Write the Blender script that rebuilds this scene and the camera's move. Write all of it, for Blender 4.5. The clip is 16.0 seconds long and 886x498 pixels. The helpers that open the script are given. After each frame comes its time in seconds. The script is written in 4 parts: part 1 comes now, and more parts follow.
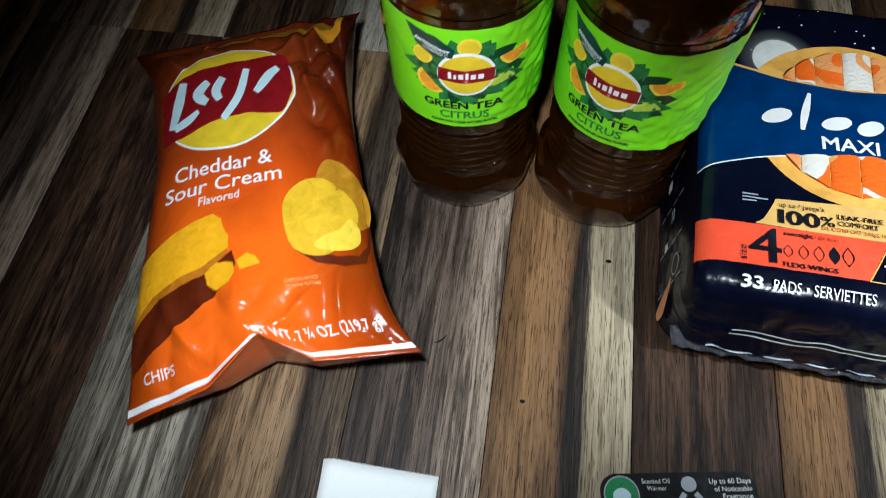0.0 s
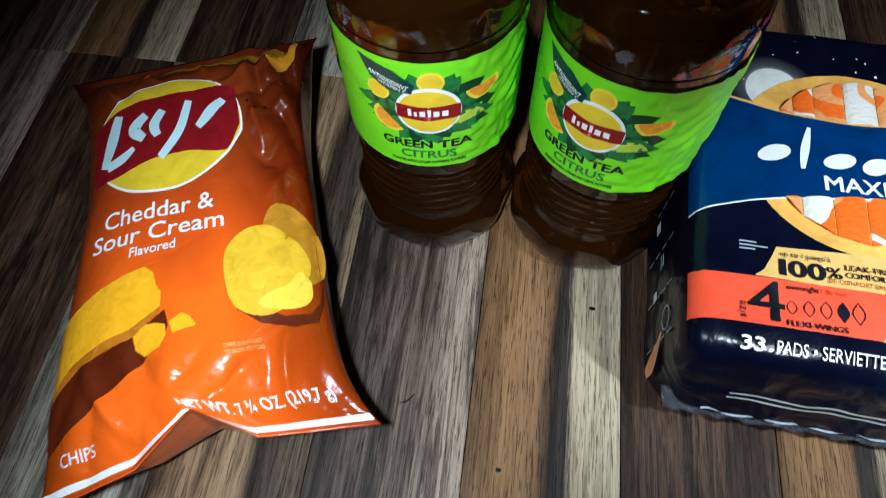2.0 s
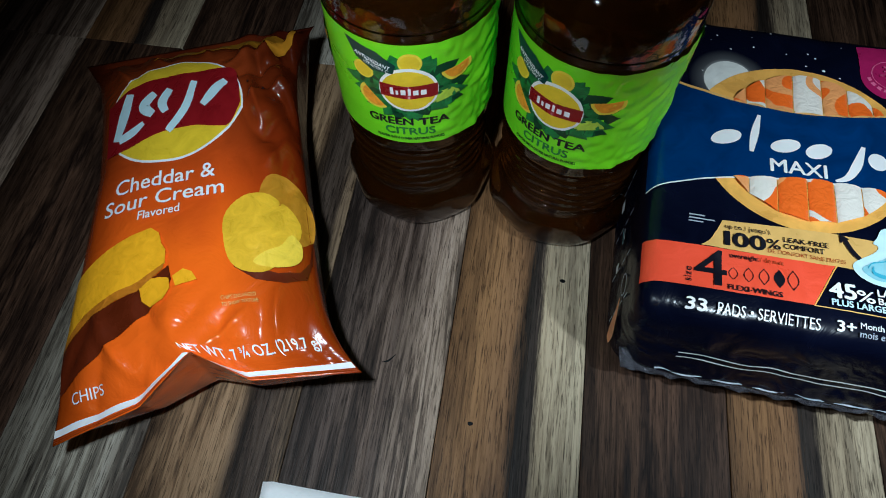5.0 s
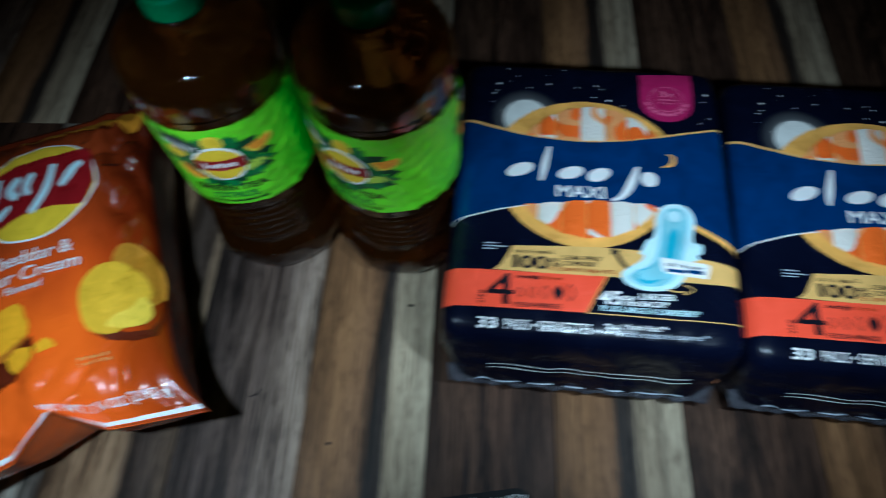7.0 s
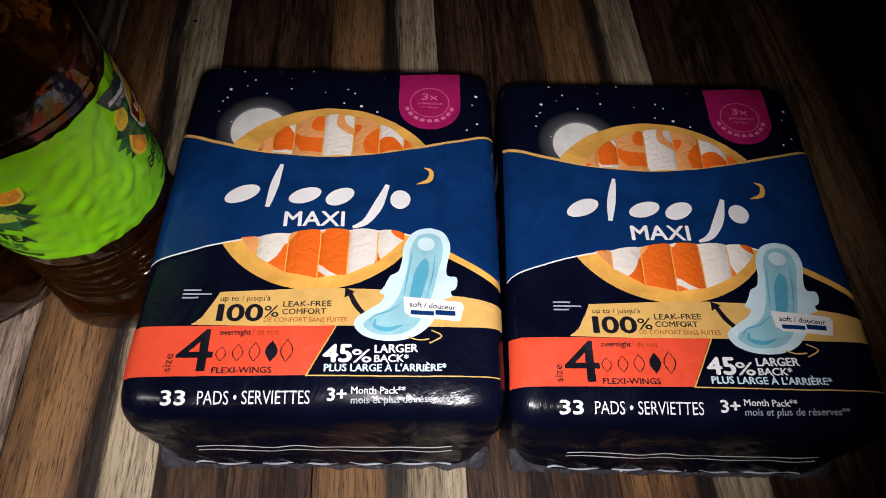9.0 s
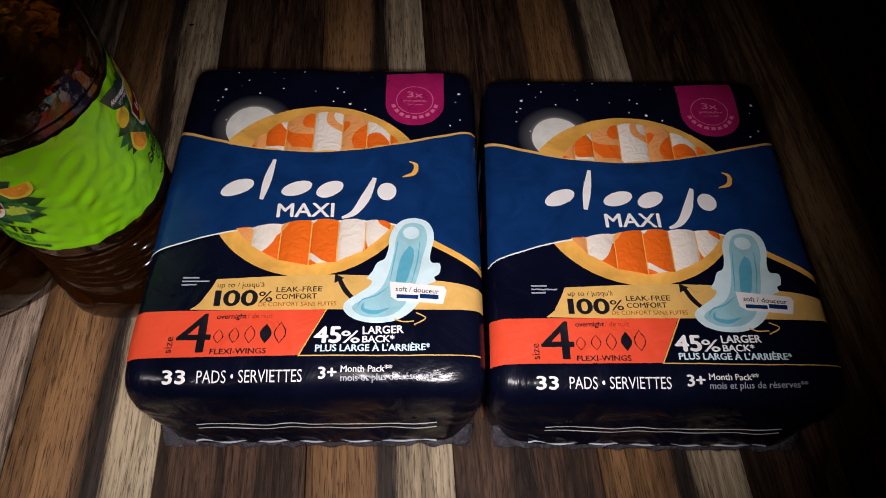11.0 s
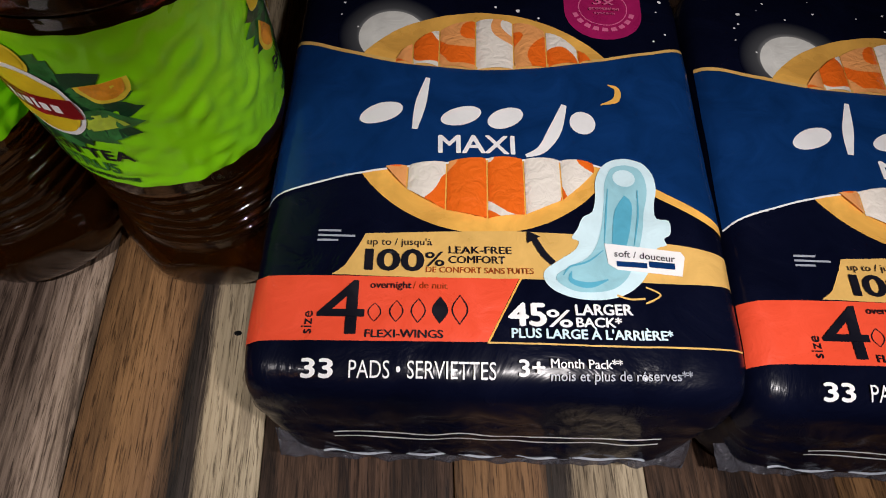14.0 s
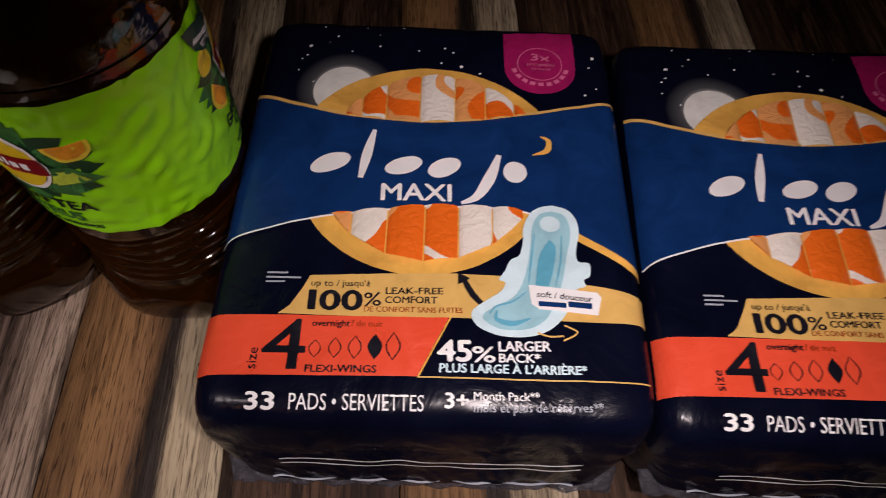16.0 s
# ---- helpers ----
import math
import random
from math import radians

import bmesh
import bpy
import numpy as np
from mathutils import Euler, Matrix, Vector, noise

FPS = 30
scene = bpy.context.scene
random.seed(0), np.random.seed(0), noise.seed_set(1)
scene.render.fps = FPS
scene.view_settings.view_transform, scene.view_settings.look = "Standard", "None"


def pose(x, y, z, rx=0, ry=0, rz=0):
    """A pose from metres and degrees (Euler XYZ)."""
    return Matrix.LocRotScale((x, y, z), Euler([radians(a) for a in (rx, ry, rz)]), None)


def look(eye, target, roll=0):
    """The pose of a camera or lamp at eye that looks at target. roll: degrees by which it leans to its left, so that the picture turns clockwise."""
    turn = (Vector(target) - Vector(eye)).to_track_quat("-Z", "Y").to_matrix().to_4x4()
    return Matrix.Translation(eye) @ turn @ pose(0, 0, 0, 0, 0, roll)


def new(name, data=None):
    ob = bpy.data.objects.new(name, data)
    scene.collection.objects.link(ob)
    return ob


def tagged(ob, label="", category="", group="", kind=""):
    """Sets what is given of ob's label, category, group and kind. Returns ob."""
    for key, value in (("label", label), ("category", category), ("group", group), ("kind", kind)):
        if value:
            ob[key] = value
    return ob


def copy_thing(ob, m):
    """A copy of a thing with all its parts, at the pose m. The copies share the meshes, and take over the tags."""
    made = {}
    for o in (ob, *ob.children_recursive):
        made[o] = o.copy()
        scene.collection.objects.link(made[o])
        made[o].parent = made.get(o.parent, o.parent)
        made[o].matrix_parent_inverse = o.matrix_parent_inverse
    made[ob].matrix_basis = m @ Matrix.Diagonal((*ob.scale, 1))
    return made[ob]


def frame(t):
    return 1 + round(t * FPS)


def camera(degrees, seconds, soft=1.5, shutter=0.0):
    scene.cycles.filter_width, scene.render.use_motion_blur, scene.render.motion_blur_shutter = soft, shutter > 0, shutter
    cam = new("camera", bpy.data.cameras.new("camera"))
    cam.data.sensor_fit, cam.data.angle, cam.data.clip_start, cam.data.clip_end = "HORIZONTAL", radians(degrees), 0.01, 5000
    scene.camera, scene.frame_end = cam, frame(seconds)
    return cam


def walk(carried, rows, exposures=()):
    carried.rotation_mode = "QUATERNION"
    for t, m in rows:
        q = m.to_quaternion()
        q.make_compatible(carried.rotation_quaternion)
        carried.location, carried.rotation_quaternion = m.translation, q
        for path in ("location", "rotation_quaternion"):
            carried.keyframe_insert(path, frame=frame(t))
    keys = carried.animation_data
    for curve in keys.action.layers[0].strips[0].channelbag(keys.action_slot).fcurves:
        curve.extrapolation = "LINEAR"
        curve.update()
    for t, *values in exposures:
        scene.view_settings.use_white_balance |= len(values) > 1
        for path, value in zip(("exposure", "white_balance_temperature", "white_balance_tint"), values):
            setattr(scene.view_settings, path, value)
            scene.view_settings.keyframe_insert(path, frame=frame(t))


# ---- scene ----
cam = camera(70.5, 16.0, soft=1.0, shutter=0.5)
PATH = [
    (0, (0.036, -0.034, 0.513), (-0.155, 0.829, -1.282), -4.3),
    (0.5, (0.039, -0.006, 0.502), (-0.139, 0.86, -1.292), -5.2),
    (1, (0.042, -0.008, 0.499), (-0.136, 0.863, -1.292), -4.5),
    (1.5, (0.045, -0.005, 0.492), (-0.134, 0.873, -1.296), -3.6),
    (2, (0.043, 0.015, 0.479), (-0.109, 0.921, -1.298), -2.1),
    (2.5, (0.045, 0.031, 0.466), (-0.103, 0.996, -1.279), -0.5),
    (3, (0.058, 0.031, 0.485), (-0.104, 0.991, -1.262), -2.0),
    (3.5, (0.065, 0.023, 0.493), (-0.097, 0.951, -1.272), -2.6),
    (4, (0.066, 0.005, 0.504), (-0.102, 0.934, -1.26), -2.7),
    (4.2, (0.066, -0.006, 0.503), (-0.094, 0.903, -1.271), -1.3),
    (6.3, (0.079, -0.029, 0.539), (-0.097, 0.889, -1.229), -3.2),
    (6.5, (0.098, -0.022, 0.554), (-0.077, 0.883, -1.22), -4.6),
    (6.8, (0.144, -0.021, 0.568), (-0.016, 0.904, -1.197), -5.4),
    (7, (0.197, -0.016, 0.571), (0.077, 0.913, -1.197), -5.0),
    (7.5, (0.307, 0.013, 0.532), (0.439, 0.939, -1.236), 7.2),
    (8, (0.331, 0.04, 0.48), (0.474, 1.004, -1.266), 6.1),
    (8.5, (0.338, 0.047, 0.479), (0.477, 1.018, -1.264), 5.4),
    (9, (0.342, 0.048, 0.485), (0.455, 1.024, -1.258), 4.0),
    (9.2, (0.345, 0.048, 0.484), (0.464, 1.021, -1.259), 4.2),
    (11.3, (0.353, 0.024, 0.504), (0.467, 1.005, -1.235), 3.4),
    (11.5, (0.356, 0.023, 0.502), (0.46, 1.006, -1.237), 3.0),
    (12, (0.357, 0.021, 0.505), (0.462, 1.01, -1.231), 3.1),
    (12.5, (0.361, 0.018, 0.503), (0.456, 1.007, -1.232), 2.4),
    (13, (0.326, 0.025, 0.486), (0.389, 0.996, -1.262), 1.6),
    (13.5, (0.266, 0.054, 0.416), (0.328, 0.993, -1.349), 2.8),
    (14, (0.25, 0.076, 0.389), (0.318, 1.003, -1.381), 2.9),
    (14.5, (0.258, 0.078, 0.39), (0.359, 1.012, -1.375), 5.4),
    (15, (0.249, 0.079, 0.379), (0.338, 1.036, -1.374), 4.2),
    (15.5, (0.257, 0.077, 0.397), (0.336, 1.055, -1.346), 3.6),
    (16, (0.28, 0.071, 0.42), (0.361, 1.057, -1.318), 3.4),
]
EXPOSURES = [(0, 0.68, 5500, 0), (2, 0.84, 5200, -2), (3, 0.52, 5100, -4), (4, 0.15, 5100, -4), (6.5, 0.16, 5400, -1), (7.0, 0.0, 4600, -8), (7.5, 0.60, 4700, -5), (8.0, 0.52, 5700, 10), (8.5, 0.42, 6200, 16), (9.2, 0.34, 6500, 18), (11.5, 0.12, 6700, 21), (12.5, 0.12, 6700, 21), (13, 0.0, 6700, 23), (13.5, 0.08, 6600, 17), (15, -0.02, 6600, 16), (16, -0.22, 7000, 30)]
walk(cam, [(t, look(eye, target, roll)) for t, eye, target, roll in PATH], EXPOSURES)

# ---- light ----
world = bpy.data.worlds.new("dark_room")
scene.world = world
world.use_nodes = True
world.node_tree.nodes["Background"].inputs[0].default_value = (0.9, 0.75, 0.6, 1)
world.node_tree.nodes["Background"].inputs[1].default_value = 0.004
# the single hand-held torch is stood in for by two added fixed spots
for spot, eye, aim, watts in (("phone_torch", (0.0, 0.0, 0.52), (-0.08, 0.195, 0.0), 7.9), ("phone_torch", (0.35, 0.03, 0.49), (0.365, 0.275, 0.0), 7.9)):
    flash = bpy.data.lights.new(spot, "SPOT")
    flash.energy, flash.color, flash.shadow_soft_size = watts, (1.0, 0.98, 0.95), 0.011
    flash.spot_size, flash.spot_blend = radians(77), 1.0
    new(spot, flash).matrix_world = look(eye, aim)
glow = bpy.data.lights.new("room_lamp", "POINT")
glow.energy, glow.color, glow.shadow_soft_size = 0.8, (1.0, 0.5, 0.18), 0.010
new("room_lamp", glow).matrix_world = pose(-0.25, -0.75, 1.1)


# ---- materials ----
def mix_nodes(name, rough=0.4, metal=0.0, spec=0.5):
    m = bpy.data.materials.new(name)
    m.use_nodes = True
    nt = m.node_tree
    b = nt.nodes["Principled BSDF"]
    b.inputs["Roughness"].default_value = rough
    b.inputs["Metallic"].default_value = metal
    b.inputs["Specular IOR Level"].default_value = spec
    return m, nt, b


def node(nt, kind, **vals):
    n = nt.nodes.new(kind)
    for k, v in vals.items():
        n.inputs[k].default_value = v
    return n


def ramp(nt, stops):
    r = nt.nodes.new("ShaderNodeValToRGB")
    els = r.color_ramp.elements
    while len(els) < len(stops):
        els.new(0.5)
    for e, (p, c) in zip(els, stops):
        e.position, e.color = p, (*c, 1)
    return r


def add_bump(nt, b, height, strength, dist):
    n = node(nt, "ShaderNodeBump", Strength=strength, Distance=dist)
    nt.links.new(height, n.inputs["Height"])
    nt.links.new(n.outputs[0], b.inputs["Normal"])


def film(name, col, rough=0.28, var=0.12, bump=0.25, scale=60.0, coat=0.0):
    """Printed plastic film: fine crinkle relief and slight ink variation."""
    m, nt, b = mix_nodes(name, rough)
    tc = nt.nodes.new("ShaderNodeTexCoord")
    n = node(nt, "ShaderNodeTexNoise", Scale=scale, Detail=5.0, Roughness=0.6, Distortion=0.8)
    nt.links.new(tc.outputs["Object"], n.inputs["Vector"])
    r = ramp(nt, [(0.3, [c * (1 - var) for c in col]), (0.7, [min(1, c * (1 + var)) for c in col])])
    nt.links.new(n.outputs["Fac"], r.inputs[0])
    nt.links.new(r.outputs[0], b.inputs["Base Color"])
    rr = ramp(nt, [(0.3, [rough * 0.75] * 3), (0.75, [min(1, rough * 1.35)] * 3)])
    nt.links.new(n.outputs["Fac"], rr.inputs[0])
    nt.links.new(rr.outputs[0], b.inputs["Roughness"])
    b.inputs["Coat Weight"].default_value = coat
    add_bump(nt, b, n.outputs["Fac"], bump, 0.004)
    return m


NAVY = film("navy_film", (0.0022, 0.0032, 0.012), 0.23, 0.25, 0.5, 24.0)
for q in NAVY.node_tree.nodes:
    if q.type == "BSDF_PRINCIPLED":
        q.inputs["Specular IOR Level"].default_value = 0.26
BLUE = film("blue_film", (0.003, 0.030, 0.125), 0.20, 0.22, 0.3, 38.0)
CORAL = film("coral_film", (0.86, 0.085, 0.035), 0.34, 0.05, 0.2)
TAN = film("tan_film", (0.74, 0.45, 0.13), 0.34, 0.10, 0.2)
GOLD = film("gold_film", (0.84, 0.43, 0.085), 0.3, 0.25, 0.2, 30.0)
YELLOW = film("yellow_ink", (0.78, 0.55, 0.02), 0.34, 0.10, 0.2)
WHITE = film("white_ink", (0.86, 0.86, 0.86), 0.4, 0.05, 0.1)
PALEBLUE = film("pale_blue_ink", (0.30, 0.58, 0.66), 0.36, 0.12, 0.15)
ICE = film("ice_ink", (0.62, 0.82, 0.88), 0.36, 0.08, 0.15)
AQUA = film("aqua_ink", (0.09, 0.40, 0.55), 0.36, 0.12, 0.15)
GREYINK = film("grey_ink", (0.35, 0.38, 0.44), 0.4, 0.1, 0.1)
BLACKINK = film("black_ink", (0.006, 0.006, 0.012), 0.34, 0.1, 0.1)
MAGENTA = film("magenta_ink", (0.40, 0.012, 0.11), 0.32, 0.15, 0.2)
PINK = film("pink_ink", (0.75, 0.16, 0.32), 0.36, 0.1, 0.1)
PAD_PEACH = film("peach_pad_wrap", (0.80, 0.34, 0.14), 0.36, 0.15, 0.6, 90.0)
MOON = film("moon_ink", (0.74, 0.74, 0.70), 0.36, 0.10, 0.2)
RED = film("red_ink", (0.22, 0.006, 0.010), 0.3, 0.12, 0.15)
LIME = film("lime_label", (0.25, 0.74, 0.006), 0.30, 0.10, 0.4, 14.0)
LEAF = film("leaf_ink", (0.03, 0.17, 0.04), 0.36, 0.55, 0.1, 120.0)
LEAF_DARK = film("dark_leaf_ink", (0.007, 0.05, 0.018), 0.36, 0.3, 0.1, 120.0)
CITRUS = film("orange_fruit_ink", (0.85, 0.33, 0.02), 0.36, 0.2, 0.1, 160.0)
LEMON = film("lemon_ink", (0.85, 0.66, 0.05), 0.36, 0.12, 0.1, 160.0)
LIMEFRUIT = film("lime_fruit_ink", (0.52, 0.70, 0.06), 0.36, 0.15, 0.1, 160.0)
SIGN = film("deep_green_ink", (0.004, 0.045, 0.04), 0.36, 0.2, 0.1)
CHIP = film("crisp_ink", (0.74, 0.44, 0.018), 0.32, 0.16, 0.2, 85.0)
CHIP_LIGHT = film("pale_crisp_ink", (0.86, 0.60, 0.05), 0.32, 0.14, 0.2, 85.0)
CHIP_SHADE = film("browner_crisp_ink", (0.46, 0.20, 0.010), 0.34, 0.16, 0.2, 85.0)
CHEESE = film("cheese_ink", (0.90, 0.43, 0.006), 0.32, 0.12, 0.2, 110.0)
CHEESE_SIDE = film("cheese_side_ink", (0.50, 0.17, 0.008), 0.36, 0.2, 0.3, 110.0)
BURNT = film("burnt_orange_ink", (0.34, 0.045, 0.006), 0.32, 0.2, 0.3, 30.0)
UMBER = film("dark_umber_ink", (0.10, 0.014, 0.003), 0.3, 0.25, 0.3, 30.0)
CAP = film("green_cap_plastic", (0.0, 0.30, 0.10), 0.36, 0.08, 0.15, 200.0)
CARD = film("black_card", (0.004, 0.004, 0.0045), 0.5, 0.2, 0.15, 150.0)
for q in CARD.node_tree.nodes:
    if q.type == "BSDF_PRINCIPLED":
        q.inputs["Specular IOR Level"].default_value = 0.15
PAPER = film("white_paper", (0.95, 0.96, 0.96), 0.7, 0.02, 0.08, 180.0)
GREENINK = film("green_ink", (0.01, 0.22, 0.06), 0.3, 0.12, 0.1)
WALLPAINT = film("wall_paint", (0.45, 0.42, 0.38), 0.85, 0.05, 0.1, 40.0)


def clear_film():
    m, nt, b = mix_nodes("clear_film", 0.16)
    b.inputs["Base Color"].default_value = (0.10, 0.10, 0.12, 1)
    tr = nt.nodes.new("ShaderNodeBsdfTransparent")
    tr.inputs[0].default_value = (0.75, 0.74, 0.76, 1)
    mx = nt.nodes.new("ShaderNodeMixShader")
    tc = nt.nodes.new("ShaderNodeTexCoord")
    n = node(nt, "ShaderNodeTexNoise", Scale=140.0, Detail=4.0, Distortion=1.5)
    nt.links.new(tc.outputs["Object"], n.inputs["Vector"])
    r = ramp(nt, [(0.4, (0.35, 0.35, 0.35)), (0.7, (0.85, 0.85, 0.85))])
    nt.links.new(n.outputs["Fac"], r.inputs[0])
    nt.links.new(r.outputs[0], mx.inputs[0])
    nt.links.new(tr.outputs[0], mx.inputs[1])
    nt.links.new(b.outputs[0], mx.inputs[2])
    nt.links.new(mx.outputs[0], nt.nodes["Material Output"].inputs[0])
    add_bump(nt, b, n.outputs["Fac"], 0.9, 0.004)
    return m


CLEAR = clear_film()


def pad_wrap(name, shift, stops):
    """Wrapping film with large swirls of orange, peach and white."""
    m, nt, b = mix_nodes(name, 0.34)
    tc = nt.nodes.new("ShaderNodeTexCoord")
    mp = nt.nodes.new("ShaderNodeMapping")
    mp.inputs["Location"].default_value = (shift, shift * 0.7, 0)
    nt.links.new(tc.outputs["Object"], mp.inputs["Vector"])
    n = node(nt, "ShaderNodeTexNoise", Scale=21.0, Detail=0.0, Roughness=0.3, Distortion=0.7)
    nt.links.new(mp.outputs[0], n.inputs["Vector"])
    r = ramp(nt, stops)
    r.color_ramp.interpolation = "CONSTANT"
    nt.links.new(n.outputs["Fac"], r.inputs[0])
    nt.links.new(r.outputs[0], b.inputs["Base Color"])
    k = node(nt, "ShaderNodeTexNoise", Scale=150.0, Detail=4.0, Distortion=1.0)
    nt.links.new(tc.outputs["Object"], k.inputs["Vector"])
    add_bump(nt, b, k.outputs["Fac"], 0.35, 0.004)
    return m


OR, PE, WH = (0.88, 0.15, 0.012), (0.85, 0.36, 0.12), (0.84, 0.78, 0.70)
WRAPS = [pad_wrap("swirl_wrap", 0.11 * i, [(0.0, a), (0.43, b), (0.53, c)]) for i, (a, b, c) in enumerate(((OR, PE, OR), (WH, OR, WH), (OR, WH, OR), (WH, PE, WH), (PE, OR, WH), (OR, PE, WH)))]


def moon_glow():
    """Printed halo that fades out from the moon's centre."""
    m, nt, b = mix_nodes("moon_glow_ink", 0.3)
    tc = nt.nodes.new("ShaderNodeTexCoord")
    d = nt.nodes.new("ShaderNodeVectorMath")
    d.operation = "DISTANCE"
    d.inputs[1].default_value = (-0.0585, 0.0765, 0.115)
    nt.links.new(tc.outputs["Object"], d.inputs[0])
    k = nt.nodes.new("ShaderNodeMath")
    k.operation = "DIVIDE"
    k.inputs[1].default_value = 0.032
    nt.links.new(d.outputs["Value"], k.inputs[0])
    r = ramp(nt, [(0.45, (0.55, 0.56, 0.55)), (0.70, (0.07, 0.073, 0.08)), (1.0, (0.0022, 0.0032, 0.012))])
    nt.links.new(k.outputs[0], r.inputs[0])
    nt.links.new(r.outputs[0], b.inputs["Base Color"])
    return m


GLOW = moon_glow()


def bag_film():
    """Glossy orange film; print browner at head and flanks, deepened there by painted-in shade."""
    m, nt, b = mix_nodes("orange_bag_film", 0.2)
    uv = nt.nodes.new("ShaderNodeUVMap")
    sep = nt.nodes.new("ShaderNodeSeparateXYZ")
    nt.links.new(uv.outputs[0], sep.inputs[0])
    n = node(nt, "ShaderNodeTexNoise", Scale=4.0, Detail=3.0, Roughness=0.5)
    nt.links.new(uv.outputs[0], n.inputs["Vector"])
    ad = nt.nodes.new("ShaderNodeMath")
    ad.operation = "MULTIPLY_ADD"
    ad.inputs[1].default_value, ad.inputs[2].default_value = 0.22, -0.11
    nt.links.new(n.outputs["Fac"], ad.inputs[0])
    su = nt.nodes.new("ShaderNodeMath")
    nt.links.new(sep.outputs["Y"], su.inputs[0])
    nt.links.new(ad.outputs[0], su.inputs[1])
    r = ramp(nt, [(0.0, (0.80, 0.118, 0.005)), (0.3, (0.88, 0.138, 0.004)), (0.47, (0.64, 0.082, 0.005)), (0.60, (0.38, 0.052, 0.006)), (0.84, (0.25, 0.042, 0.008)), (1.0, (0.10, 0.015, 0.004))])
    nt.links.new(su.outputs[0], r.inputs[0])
    # shade painted into the colour: both flanks of the bag multiplied darker
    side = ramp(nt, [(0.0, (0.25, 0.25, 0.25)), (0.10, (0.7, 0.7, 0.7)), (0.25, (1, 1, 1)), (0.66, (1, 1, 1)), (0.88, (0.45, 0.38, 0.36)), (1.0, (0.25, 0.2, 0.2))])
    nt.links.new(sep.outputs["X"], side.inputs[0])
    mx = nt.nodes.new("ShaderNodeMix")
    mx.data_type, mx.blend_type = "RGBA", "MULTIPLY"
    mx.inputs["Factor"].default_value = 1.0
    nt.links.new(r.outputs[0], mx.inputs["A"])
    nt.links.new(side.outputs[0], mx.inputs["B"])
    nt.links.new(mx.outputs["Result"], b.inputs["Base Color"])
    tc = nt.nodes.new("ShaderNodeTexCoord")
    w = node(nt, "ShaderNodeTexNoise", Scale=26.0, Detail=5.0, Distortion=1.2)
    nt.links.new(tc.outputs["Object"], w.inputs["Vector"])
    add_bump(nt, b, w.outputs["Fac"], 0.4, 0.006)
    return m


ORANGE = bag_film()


def tea():
    """Clear bottle filled with dark amber tea: mostly clear, a little cloudy."""
    m, nt, b = mix_nodes("amber_tea_bottle", 0.0)
    b.inputs["Base Color"].default_value = (0.17, 0.075, 0.010, 1)
    b.inputs["Transmission Weight"].default_value = 1.0
    b.inputs["IOR"].default_value = 1.36
    b.inputs["Coat Weight"].default_value = 0.5
    b.inputs["Coat Roughness"].default_value = 0.03
    cloud = nt.nodes.new("ShaderNodeBsdfPrincipled")
    cloud.inputs["Base Color"].default_value = (0.28, 0.085, 0.012, 1)
    cloud.inputs["Roughness"].default_value = 0.08
    mx = nt.nodes.new("ShaderNodeMixShader")
    mx.inputs[0].default_value = 0.042
    nt.links.new(b.outputs[0], mx.inputs[1])
    nt.links.new(cloud.outputs[0], mx.inputs[2])
    nt.links.new(mx.outputs[0], nt.nodes["Material Output"].inputs[0])
    tc = nt.nodes.new("ShaderNodeTexCoord")
    n = node(nt, "ShaderNodeTexNoise", Scale=60.0, Detail=3.0)
    nt.links.new(tc.outputs["Object"], n.inputs["Vector"])
    add_bump(nt, b, n.outputs["Fac"], 0.2, 0.004)
    nt.links.new(b.inputs["Normal"].links[0].from_socket, b.inputs["Coat Normal"])
    return m


TEA = tea()


